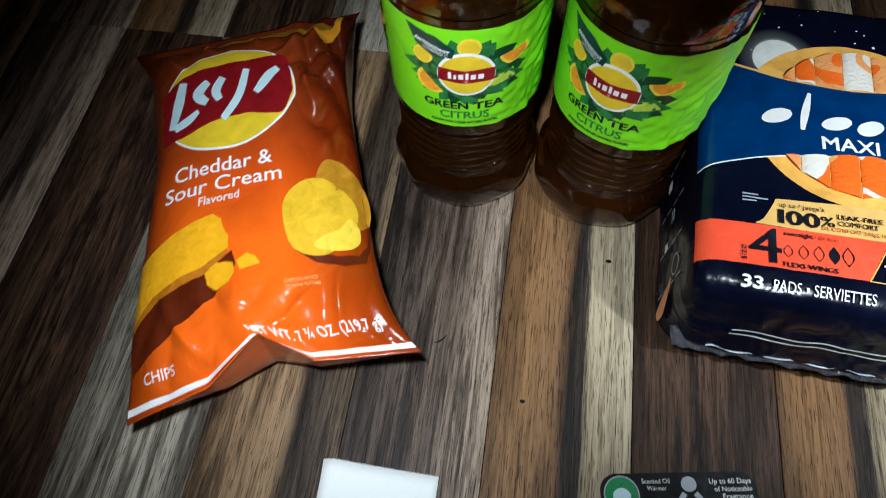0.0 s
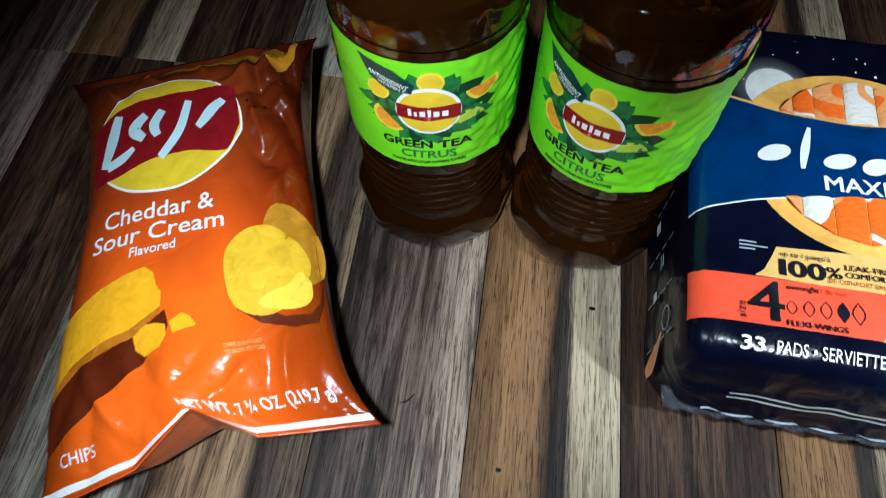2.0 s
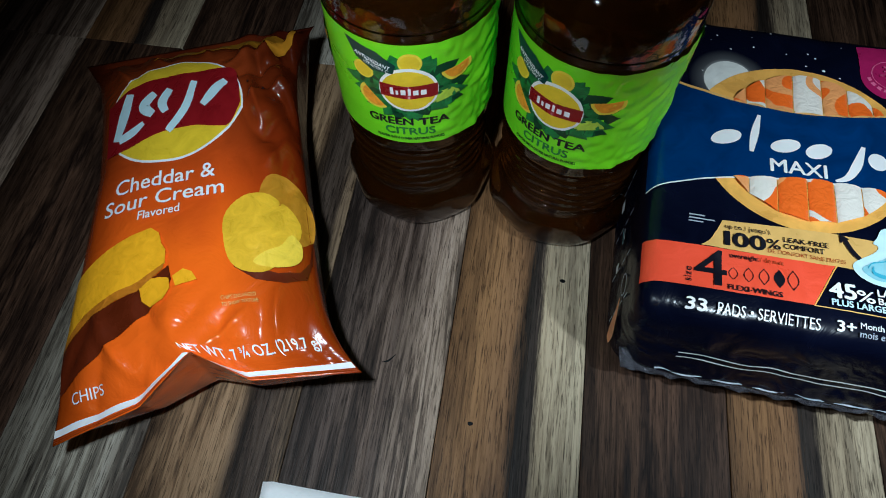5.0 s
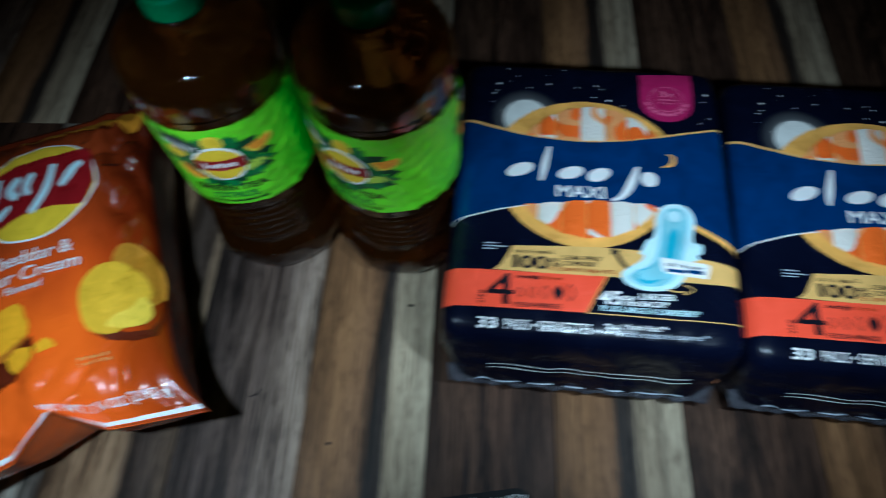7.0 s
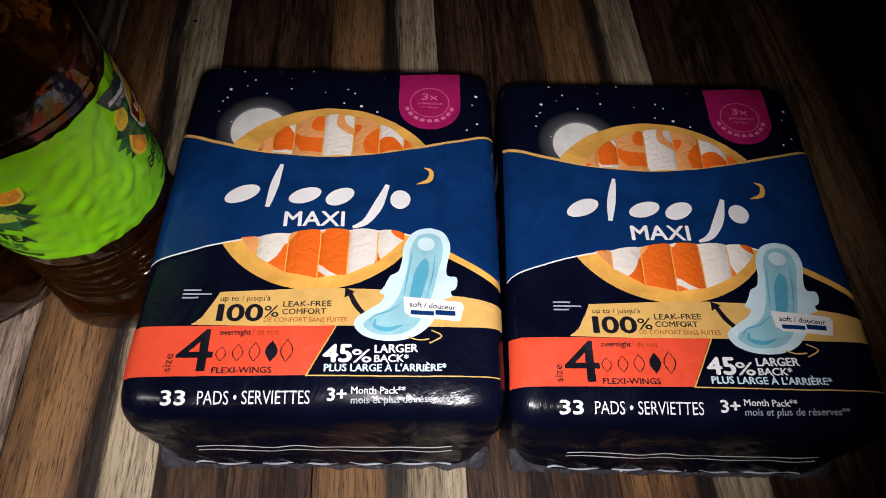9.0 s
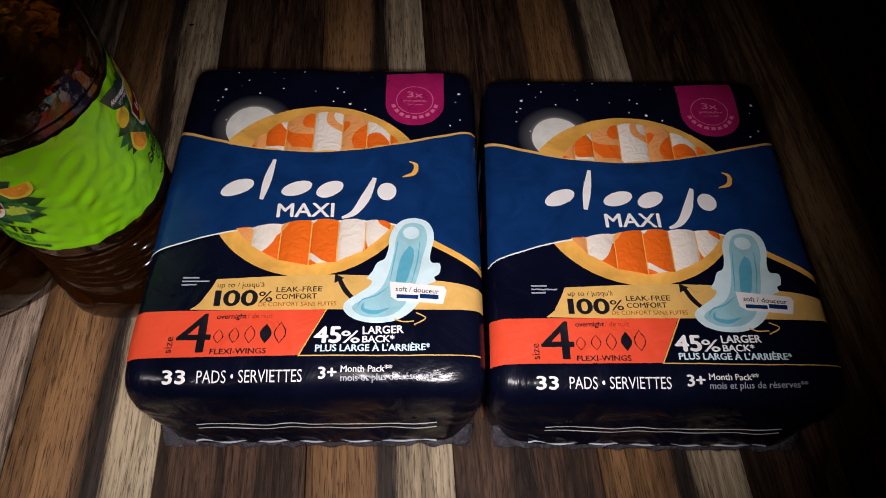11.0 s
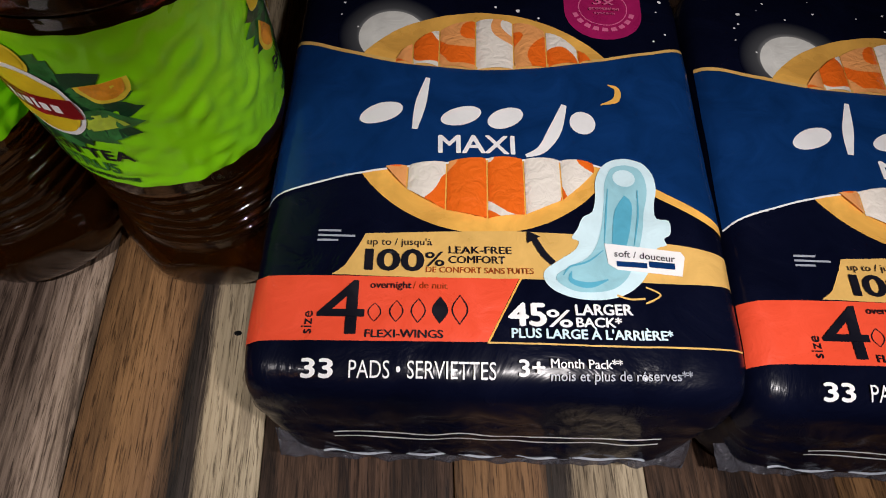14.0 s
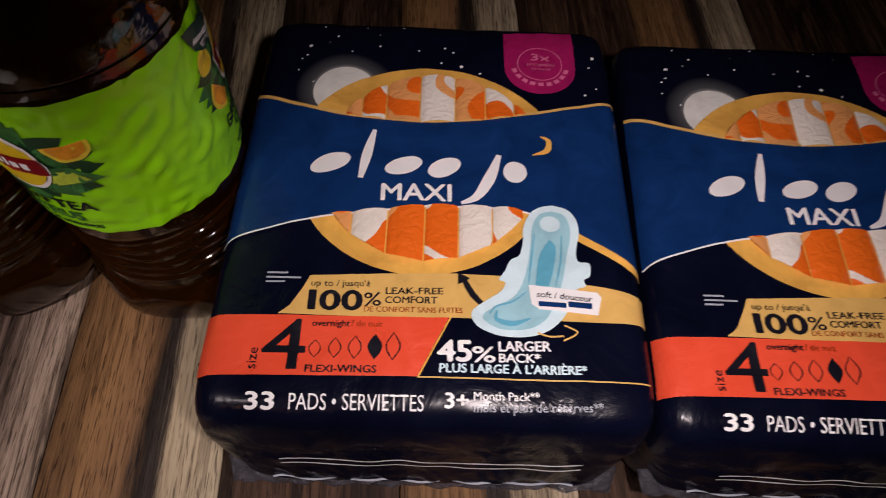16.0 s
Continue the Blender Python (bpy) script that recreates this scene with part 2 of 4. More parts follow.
def wood(name, stops, grain=1.0, knots=0.0):
    """Printed wood strip: colour bands across the strip, long grain streaks, pores and figure."""
    m, nt, b = mix_nodes(name, 0.5, 0.0, 0.16)
    tc = nt.nodes.new("ShaderNodeTexCoord")
    sep = nt.nodes.new("ShaderNodeSeparateXYZ")
    info = nt.nodes.new("ShaderNodeObjectInfo")
    nt.links.new(tc.outputs["Object"], sep.inputs[0])

    def streak(sx, sy, detail, dist, rough=0.6):
        mp = nt.nodes.new("ShaderNodeMapping")
        mp.inputs["Scale"].default_value = (sx, sy, 1)
        nt.links.new(tc.outputs["Object"], mp.inputs["Vector"])
        n = nt.nodes.new("ShaderNodeTexNoise")
        n.noise_dimensions = "4D"
        n.inputs["Scale"].default_value = 1.0
        n.inputs["Detail"].default_value = detail
        n.inputs["Roughness"].default_value = rough
        n.inputs["Distortion"].default_value = dist
        nt.links.new(mp.outputs[0], n.inputs["Vector"])
        k = nt.nodes.new("ShaderNodeMath")
        k.operation = "MULTIPLY"
        k.inputs[1].default_value = 7.0
        nt.links.new(info.outputs["Random"], k.inputs[0])
        nt.links.new(k.outputs[0], n.inputs["W"])
        return n

    def math2(op, a, bb):
        k = nt.nodes.new("ShaderNodeMath")
        k.operation = op
        for i, s in enumerate((a, bb)):
            if isinstance(s, (int, float)):
                k.inputs[i].default_value = s
            else:
                nt.links.new(s, k.inputs[i])
        return k.outputs[0]

    wide = streak(26, 3.2, 3, 0.7 + 2 * knots)
    vein = streak(70, 4.2, 6, 0.9 + 2.5 * knots, 0.7)
    fine = streak(480, 14.0, 5, 0.4, 0.75)
    pores = streak(900, 60, 2, 0.0)
    across = math2("ADD", math2("MULTIPLY", sep.outputs["X"], 1 / 0.1135), 0.5)
    across = math2("ADD", across, math2("MULTIPLY", math2("SUBTRACT", wide.outputs["Fac"], 0.5), 0.30 + knots))
    across = math2("ADD", across, math2("MULTIPLY", math2("SUBTRACT", fine.outputs["Fac"], 0.5), 0.20))
    r = ramp(nt, stops)
    nt.links.new(across, r.inputs[0])
    g = ramp(nt, [(0.36, (0.20, 0.17, 0.15)), (0.46, (0.70, 0.68, 0.66)), (0.54, (1.0, 1.0, 1.0))])
    nt.links.new(fine.outputs["Fac"], g.inputs[0])
    ve = ramp(nt, [(0.38, (0.05, 0.043, 0.04)), (0.455, (0.22, 0.19, 0.175)), (0.515, (0.75, 0.73, 0.70)), (0.58, (1.0, 1.0, 1.0))])
    nt.links.new(vein.outputs["Fac"], ve.inputs[0])
    p = ramp(nt, [(0.36, (0.15, 0.13, 0.12)), (0.45, (1, 1, 1))])
    nt.links.new(pores.outputs["Fac"], p.inputs[0])
    last = r.outputs[0]
    for s, f in ((g.outputs[0], 0.6), (ve.outputs[0], min(1.0, grain)), (p.outputs[0], 0.75)):
        mx = nt.nodes.new("ShaderNodeMix")
        mx.data_type, mx.blend_type = "RGBA", "MULTIPLY"
        mx.inputs["Factor"].default_value = f
        nt.links.new(last, mx.inputs["A"])
        nt.links.new(s, mx.inputs["B"])
        last = mx.outputs["Result"]
    nt.links.new(last, b.inputs["Base Color"])
    rr = ramp(nt, [(0.3, (0.62, 0.62, 0.62)), (0.7, (0.42, 0.42, 0.42))])
    nt.links.new(fine.outputs["Fac"], rr.inputs[0])
    nt.links.new(rr.outputs[0], b.inputs["Roughness"])
    add_bump(nt, b, math2("ADD", fine.outputs["Fac"], pores.outputs["Fac"]), 0.22, 0.0012)
    return m


WOOD_A = wood("tan_to_pale_wood", [(0.0, (0.20, 0.105, 0.045)), (0.28, (0.33, 0.175, 0.075)), (0.47, (0.27, 0.145, 0.070)), (0.52, (0.03, 0.024, 0.020)), (0.61, (0.055, 0.040, 0.033)), (0.68, (0.48, 0.38, 0.25)), (0.98, (0.61, 0.51, 0.355))], 0.5)
WOOD_B = wood("dark_brown_wood", [(0.0, (0.045, 0.025, 0.016)), (0.35, (0.13, 0.072, 0.044)), (0.5, (0.022, 0.012, 0.009)), (0.62, (0.12, 0.065, 0.04)), (0.8, (0.04, 0.022, 0.015)), (1.0, (0.09, 0.05, 0.032))], 0.6, 0.9)
WOOD_C = wood("grey_brown_wood", [(0.0, (0.055, 0.040, 0.033)), (0.3, (0.11, 0.078, 0.064)), (0.5, (0.20, 0.142, 0.112)), (0.62, (0.12, 0.084, 0.067)), (0.8, (0.40, 0.30, 0.235)), (1.0, (0.48, 0.37, 0.285))], 0.85)
WOOD_D = wood("umber_wood", [(0.0, (0.13, 0.08, 0.045)), (0.3, (0.33, 0.21, 0.115)), (0.58, (0.38, 0.25, 0.14)), (0.70, (0.06, 0.042, 0.031)), (0.85, (0.09, 0.064, 0.048)), (1.0, (0.26, 0.18, 0.11))], 0.75)
WOOD_E = wood("grey_wood", [(0.0, (0.20, 0.175, 0.14)), (0.4, (0.50, 0.455, 0.37)), (0.7, (0.62, 0.57, 0.47)), (1.0, (0.28, 0.24, 0.20))], 0.8)


# ---- building helpers ----
def mesh_of(name, verts, faces, mat, smooth=True):
    me = bpy.data.meshes.new(name)
    me.from_pydata([tuple(v) for v in verts], [], faces)
    me.materials.append(mat)
    for p in me.polygons:
        p.use_smooth = smooth
    me.validate()
    return me


def part(name, me, parent, label=""):
    ob = new(name, me)
    ob.parent = parent
    return tagged(ob, label)


def root(name, m, label, category, group=""):
    ob = new(name)
    ob.empty_display_size = 0.02
    ob.matrix_world = m
    return tagged(ob, label, category, group)


def grid2d(x0, x1, lo, hi, nx, ny):
    """A sheet between two curves lo(x) and hi(x)."""
    vs, fs = [], []
    for i in range(nx + 1):
        x = x0 + (x1 - x0) * i / nx
        a, b = lo(x), hi(x)
        vs += [(x, a + (b - a) * j / ny) for j in range(ny + 1)]
    for i in range(nx):
        for j in range(ny):
            k = i * (ny + 1) + j
            fs.append((k, k + ny + 1, k + ny + 2, k + 1))
    return vs, fs


def cut2d(bm, step):
    if not step:
        return
    xs = [v.co.x for v in bm.verts]
    ys = [v.co.y for v in bm.verts]
    for axis, vals in ((0, xs), (1, ys)):
        k = math.ceil(min(vals) / step)
        while k * step < max(vals):
            co, no = [0, 0, 0], [0, 0, 0]
            co[axis], no[axis] = k * step, 1
            bmesh.ops.bisect_plane(bm, geom=bm.verts[:] + bm.edges[:] + bm.faces[:], plane_co=co, plane_no=no)
            k += 1


def poly2d(loop, step=0.006):
    bm = bmesh.new()
    bm.faces.new([bm.verts.new((x, y, 0)) for x, y in loop])
    bm.normal_update()
    if bm.faces[:][0].normal.z < 0:
        bmesh.ops.reverse_faces(bm, faces=bm.faces[:])
    bmesh.ops.triangulate(bm, faces=bm.faces[:])
    cut2d(bm, step)
    return from_bm(bm)


def from_bm(bm):
    bm.verts.index_update()
    vs = [(v.co.x, v.co.y) for v in bm.verts]
    fs = [tuple(v.index for v in f.verts) for f in bm.faces]
    bm.free()
    return vs, fs


def text2d(words, x, y, height, width=None, bold=0.0, turn=0.0, slant=0.0, step=0.006):
    """Lettering with its lower left corner at x, y; height is that of the capitals."""
    cu = bpy.data.curves.new("lettering", "FONT")
    cu.body, cu.size, cu.resolution_u, cu.shear = words, 1.0, 3, slant
    ob = new("lettering", cu)
    bpy.context.view_layer.update()
    me = bpy.data.meshes.new_from_object(ob.evaluated_get(bpy.context.evaluated_depsgraph_get()))
    bpy.data.objects.remove(ob)
    bpy.data.curves.remove(cu)
    xs = [v.co.x for v in me.vertices]
    k = height / 0.69
    kx = k if width is None else width / (max(xs) - min(xs))
    x_min = min(xs)
    bm = bmesh.new()
    bm.from_mesh(me)
    bpy.data.meshes.remove(me)
    c, s = math.cos(radians(turn)), math.sin(radians(turn))
    for v in bm.verts:
        a, b = (v.co.x - x_min) * kx, v.co.y * k
        v.co = (x + a * c - b * s, y + a * s + b * c, 0)
    cut2d(bm, step)
    vs, fs = from_bm(bm)
    if not bold:
        return vs, fs
    d = bold * height * 1.6
    shifts = ((-1, 0), (1, 0), (0, 0.7), (0, -0.7), (0, 0))
    return join2d(*(([(a + d * i, b + d * j, 0.00006 * k) for a, b in vs], fs) for k, (i, j) in enumerate(shifts)))


def ring2d(cx, cy, rx, ry, w, n=40):
    vs = []
    for i in range(n):
        a = 2 * math.pi * i / n
        vs += [(cx + (rx - w) * math.cos(a), cy + (ry - w) * math.sin(a)), (cx + rx * math.cos(a), cy + ry * math.sin(a))]
    return vs, [(2 * i, 2 * i + 1, (2 * i + 3) % (2 * n), (2 * i + 2) % (2 * n)) for i in range(n)]


def oval(cx, cy, rx, ry, n=32, turn=0.0):
    c, s = math.cos(radians(turn)), math.sin(radians(turn))
    return [(cx + rx * math.cos(a) * c - ry * math.sin(a) * s, cy + rx * math.cos(a) * s + ry * math.sin(a) * c) for a in (2 * math.pi * i / n for i in range(n))]


def spline(pts, n=8):
    out = []
    for i in range(len(pts) - 1):
        p0, p1, p2, p3 = pts[max(i - 1, 0)], pts[i], pts[i + 1], pts[min(i + 2, len(pts) - 1)]
        for j in range(n):
            t = j / n
            out.append(tuple(0.5 * (2 * b + (c - a) * t + (2 * a - 5 * b + 4 * c - d) * t * t + (3 * b - a - 3 * c + d) * t ** 3) for a, b, c, d in zip(p0, p1, p2, p3)))
    return out + [tuple(pts[-1])]


def ribbon2d(pts, n=8):
    """A stroke along points (x, y, width)."""
    ps = spline(pts, n)
    k = max(1, math.ceil(max(p[2] for p in ps) / 0.005))
    vs = []
    for i, (x, y, w) in enumerate(ps):
        a, b = ps[max(i - 1, 0)], ps[min(i + 1, len(ps) - 1)]
        dx, dy = b[0] - a[0], b[1] - a[1]
        q = math.hypot(dx, dy) or 1
        vs += [(x - dy / q * w * c, y + dx / q * w * c) for c in (0.5 - j / k for j in range(k + 1))]
    m = k + 1
    return vs, [(m * i + j, m * i + j + 1, m * i + m + j + 1, m * i + m + j) for i in range(len(ps) - 1) for j in range(k)]


def join2d(*pieces):
    vs, fs = [], []
    for v, f in pieces:
        k = len(vs)
        vs += v
        fs += [tuple(i + k for i in q) for q in f]
    return vs, fs


def printed(name, flat, surf, lift, mat, parent, label=""):
    """A flat drawing laid on a curved surface surf(x, y, lift)."""
    vs, fs = flat
    return part(name, mesh_of(name, [surf(q[0], q[1], (lift(q[0], q[1]) if callable(lift) else lift) + (q[2] if len(q) > 2 else 0)) for q in vs], fs, mat), parent, label)


def curve_through(pts):
    xs, ys = [p[0] for p in pts], [p[1] for p in pts]
    fine = spline(pts, 10)
    fx, fy = [p[0] for p in fine], [p[1] for p in fine]
    return lambda x: float(np.interp(x, fx, fy))


def noise3(x, y, z=0.0):
    return noise.noise(Vector((x, y, z)))


# ---- the room ----
def box_mesh(name, x0, x1, y0, y1, z0, z1, mat, bevel=0.0):
    bm = bmesh.new()
    bmesh.ops.create_cube(bm, size=1.0)
    for v in bm.verts:
        v.co = ((x0 + x1) / 2 + v.co.x * (x1 - x0), (y0 + y1) / 2 + v.co.y * (y1 - y0), (z0 + z1) / 2 + v.co.z * (z1 - z0))
    if bevel:
        bmesh.ops.bevel(bm, geom=bm.edges[:], offset=bevel, segments=1, affect="EDGES")
    me = bpy.data.meshes.new(name)
    bm.to_mesh(me)
    bm.free()
    me.materials.append(mat)
    return me


X0, X1, Y0, Y1 = -2.0, 2.4, -1.8, 2.4
floor = tagged(new("floor", box_mesh("floor", X0, X1, Y0, Y1, -0.05, -0.006, CARD)), "dark wood-look laminate floor of narrow strips", "floor", kind="structure")
for nm, (a, b, c, d) in {"wall_west": (X0 - 0.1, X0, Y0, Y1), "wall_east": (X1, X1 + 0.1, Y0, Y1), "wall_north": (X0 - 0.1, X1 + 0.1, Y1, Y1 + 0.1), "wall_south": (X0 - 0.1, X1 + 0.1, Y0 - 0.1, Y0)}.items():
    tagged(new(nm, box_mesh(nm, a, b, c, d, -0.05, 2.4, WALLPAINT)), "plain painted wall in the dark", "wall", kind="structure")
tagged(new("ceiling", box_mesh("ceiling", X0 - 0.1, X1 + 0.1, Y0 - 0.1, Y1 + 0.1, 2.4, 2.5, WALLPAINT)), "plain painted ceiling in the dark", "ceiling", kind="structure")

# floor strips, all running away from the camera, with fine open joints
STRIP, FIRST = 0.1135, 0.0400
strip_meshes = {}


def strip_mesh(mat, length):
    key = (mat.name, round(length, 3))
    if key not in strip_meshes:
        strip_meshes[key] = box_mesh("floor_strip", -STRIP / 2 + 0.0003, STRIP / 2 - 0.0003, -length / 2 + 0.0003, length / 2 - 0.0003, -0.006, 0.0, mat, 0.0004)
    return strip_meshes[key]


KINDS = {-6: WOOD_D, -5: WOOD_C, -4: WOOD_B, -3: WOOD_E, -2: WOOD_D, -1: WOOD_C, 0: WOOD_A, 1: WOOD_B, 2: WOOD_A, 3: WOOD_B, 4: WOOD_A, 5: WOOD_B, 6: WOOD_D}
CYCLE = [WOOD_C, WOOD_A, WOOD_B, WOOD_E, WOOD_D]
for k in range(-17, 21):
    x = FIRST + STRIP * (k + 0.5)
    if x - STRIP / 2 < X0 or x + STRIP / 2 > X1:
        continue
    joint = 0.440 if k <= -2 else (0.93 + 0.12 * (k % 3))
    y = joint - 1.21 * 3
    j = 0
    while y < Y1:
        a, b = max(y, Y0), min(y + 1.21, Y1)
        if b - a > 0.02:
            mat = KINDS.get(k, CYCLE[k % 5])
            if j % 2 != 0 and k <= -2:
                mat = CYCLE[(k + 2 + j) % 5]
            ob = part("floor_strip", strip_mesh(mat, b - a), floor)
            ob.location = (x, (a + b) / 2, 0)
        y += 1.21
        j += 1

# marks on the floor: a small knot, a nick and specks
for mx, my, r in ((0.130, 0.220, 0.0026), (0.118, 0.615, 0.0030), (0.066, 0.085, 0.0022)):
    loop = [(mx + r * (1 + 0.3 * noise3(i, mx * 40)) * math.cos(i * 0.785), my + 0.7 * r * (1 + 0.3 * noise3(i + 9, my * 40)) * math.sin(i * 0.785)) for i in range(8)]
    printed("knot", poly2d(loop, 0), lambda x, y, h: (x, y, h), 0.0004, CARD, floor, "small dark knot in the wood")
printed("nick", ribbon2d([(-0.013, 0.124, 0.0006), (-0.008, 0.126, 0.0016), (-0.003, 0.132, 0.0006)]), lambda x, y, h: (x, y, h), 0.0004, CARD, floor, "dark nick in the wood")


# ---- packs of pads ----
PA, PB, PC, PN, PE2 = 0.1175, 0.1415, 0.060, 7, 20
PO = 0.0055


def pack_wrinkle(x, v):
    front = max(0.0, min(1.0, (-0.085 - v) / 0.05))
    w = 0.0009 * noise3(x * 22, v * 30, 1) + 0.0006 * noise3(x * 70, v * 45, 2)
    w += front * 0.0007 * noise3(x * 40, v * 95, 3)
    return w


def pack_top(x, v, h=0.0):
    y = v - PO
    s = max(0.02, 1 - abs(x / PA) ** PE2 - abs(y / PB) ** PE2)
    return (x, v, PC + PC * s ** (1 / PN) + pack_wrinkle(x, v) + (h * 0.75 if h < 0.004 else h - 0.001))


def pack_lean(y, z):
    """How far the ends of the pack bulge out towards their seal, low on the pack."""
    e = max(0.0, (abs(y) / PB - 0.55) / 0.45)
    wz = float(np.interp(z, (0.0, 0.042, 0.075, 0.115), (0.2, 1.0, 0.38, 0.0)))
    return math.copysign(0.011 * e * e * wz, y)


def pack_front(x, z, h=0.0):
    s = max(0.02, 1 - abs(x / PA) ** PE2 - abs((z - PC) / PC) ** PN)
    y = -PB * s ** (1 / PE2)
    return (x, y + PO + pack_lean(y, z) - h + 0.0012 * noise3(x * 40, z * 60, 5), z + h * 0.5)


def pack_side(v, z, h=0.0):
    y = v - PO
    s = max(0.02, 1 - abs(y / PB) ** PE2 - abs((z - PC) / PC) ** PN)
    return (-PA * s ** (1 / PE2) - h, v, z)


def pack_body():
    n = 90
    vs, fs, seen = [], [], {}
    for axis in range(3):
        for sign in (-1, 1):
            for i in range(n + 1):
                for j in range(n + 1):
                    d = [0, 0, 0]
                    d[axis] = sign
                    d[(axis + 1) % 3] = math.tan((2 * i / n - 1) * 0.785398) if 0 < i < n else 2 * i / n - 1
                    d[(axis + 2) % 3] = math.tan((2 * j / n - 1) * 0.785398) if 0 < j < n else 2 * j / n - 1
                    key = tuple(round(q, 5) for q in d)
                    if key not in seen:
                        q0, q1 = 0.5, 2.0
                        for _ in range(26):
                            q = (q0 + q1) / 2
                            if abs(d[0] / q) ** PE2 + abs(d[1] / q) ** PE2 + abs(d[2] / q) ** PN > 1:
                                q0 = q
                            else:
                                q1 = q
                        x, y, z = PA * d[0] / q, PB * d[1] / q, PC + PC * d[2] / q
                        up = max(0.0, min(1.0, (z - 0.085) / 0.02))
                        v = y + PO + pack_lean(y, z)
                        low = (1 - up) * 0.0016 * noise3(x * 45 + 3, y * 45, z * 60)
                        fold = (1 - up) * 0.0020 * (abs(noise3(x * 60 + z * 25, y * 20, z * 48)) * 2 - 0.4)
                        seen[key] = len(vs)
                        e = max(0.0, (abs(y) / PB - 0.70) / 0.30)
                        x *= 1 - 0.15 * e ** 3 * max(0.0, min(1.0, (0.085 - z) / 0.045))
                        vs.append((x + low, v + (1 - up) * 0.0015 * noise3(x * 38, z * 55, 8) - math.copysign(fold, -y) * (abs(y) > 0.1), max(0.0, z + up * pack_wrinkle(x, v))))
            for i in range(n):
                for j in range(n):
                    c = []
                    for a, b in ((i, j), (i + 1, j), (i + 1, j + 1), (i, j + 1)):
                        d = [0, 0, 0]
                        d[axis] = sign
                        d[(axis + 1) % 3] = math.tan((2 * a / n - 1) * 0.785398) if 0 < a < n else 2 * a / n - 1
                        d[(axis + 2) % 3] = math.tan((2 * b / n - 1) * 0.785398) if 0 < b < n else 2 * b / n - 1
                        c.append(seen[tuple(round(q, 5) for q in d)])
                    fs.append(tuple(c) if sign > 0 else tuple(reversed(c)))
    return mesh_of("wrapper", vs, fs, NAVY)


def sheet_solid(name, vs, nx, ny, thick, mat):
    """A thin closed sheet from a grid of points."""
    k = (nx + 1) * (ny + 1)
    allv = list(vs) + [(x, y, z - thick) for x, y, z in vs]
    fs = []
    at = lambda i, j: i * (ny + 1) + j
    for i in range(nx):
        for j in range(ny):
            q = (at(i, j), at(i + 1, j), at(i + 1, j + 1), at(i, j + 1))
            fs += [q, tuple(k + t for t in reversed(q))]
    rim = [at(i, 0) for i in range(nx + 1)] + [at(nx, j) for j in range(1, ny + 1)] + [at(i, ny) for i in range(nx - 1, -1, -1)] + [at(0, j) for j in range(ny - 1, 0, -1)]
    for a, b in zip(rim, rim[1:] + rim[:1]):
        fs.append((b, a, k + a, k + b))
    return mesh_of(name, allv, fs, mat)


band_top = curve_through([(-0.1155, 0.071), (-0.107, 0.0665), (-0.0625, 0.0548), (-0.011, 0.0505), (0.038, 0.055), (0.103, 0.0695), (0.1155, 0.074)])
band_low = curve_through([(-0.1155, -0.039), (-0.104, -0.0335), (-0.0675, -0.0216), (-0.025, -0.0143), (0.005, -0.0107), (0.050, -0.0124), (0.079, -0.0249), (0.1155, -0.047)])


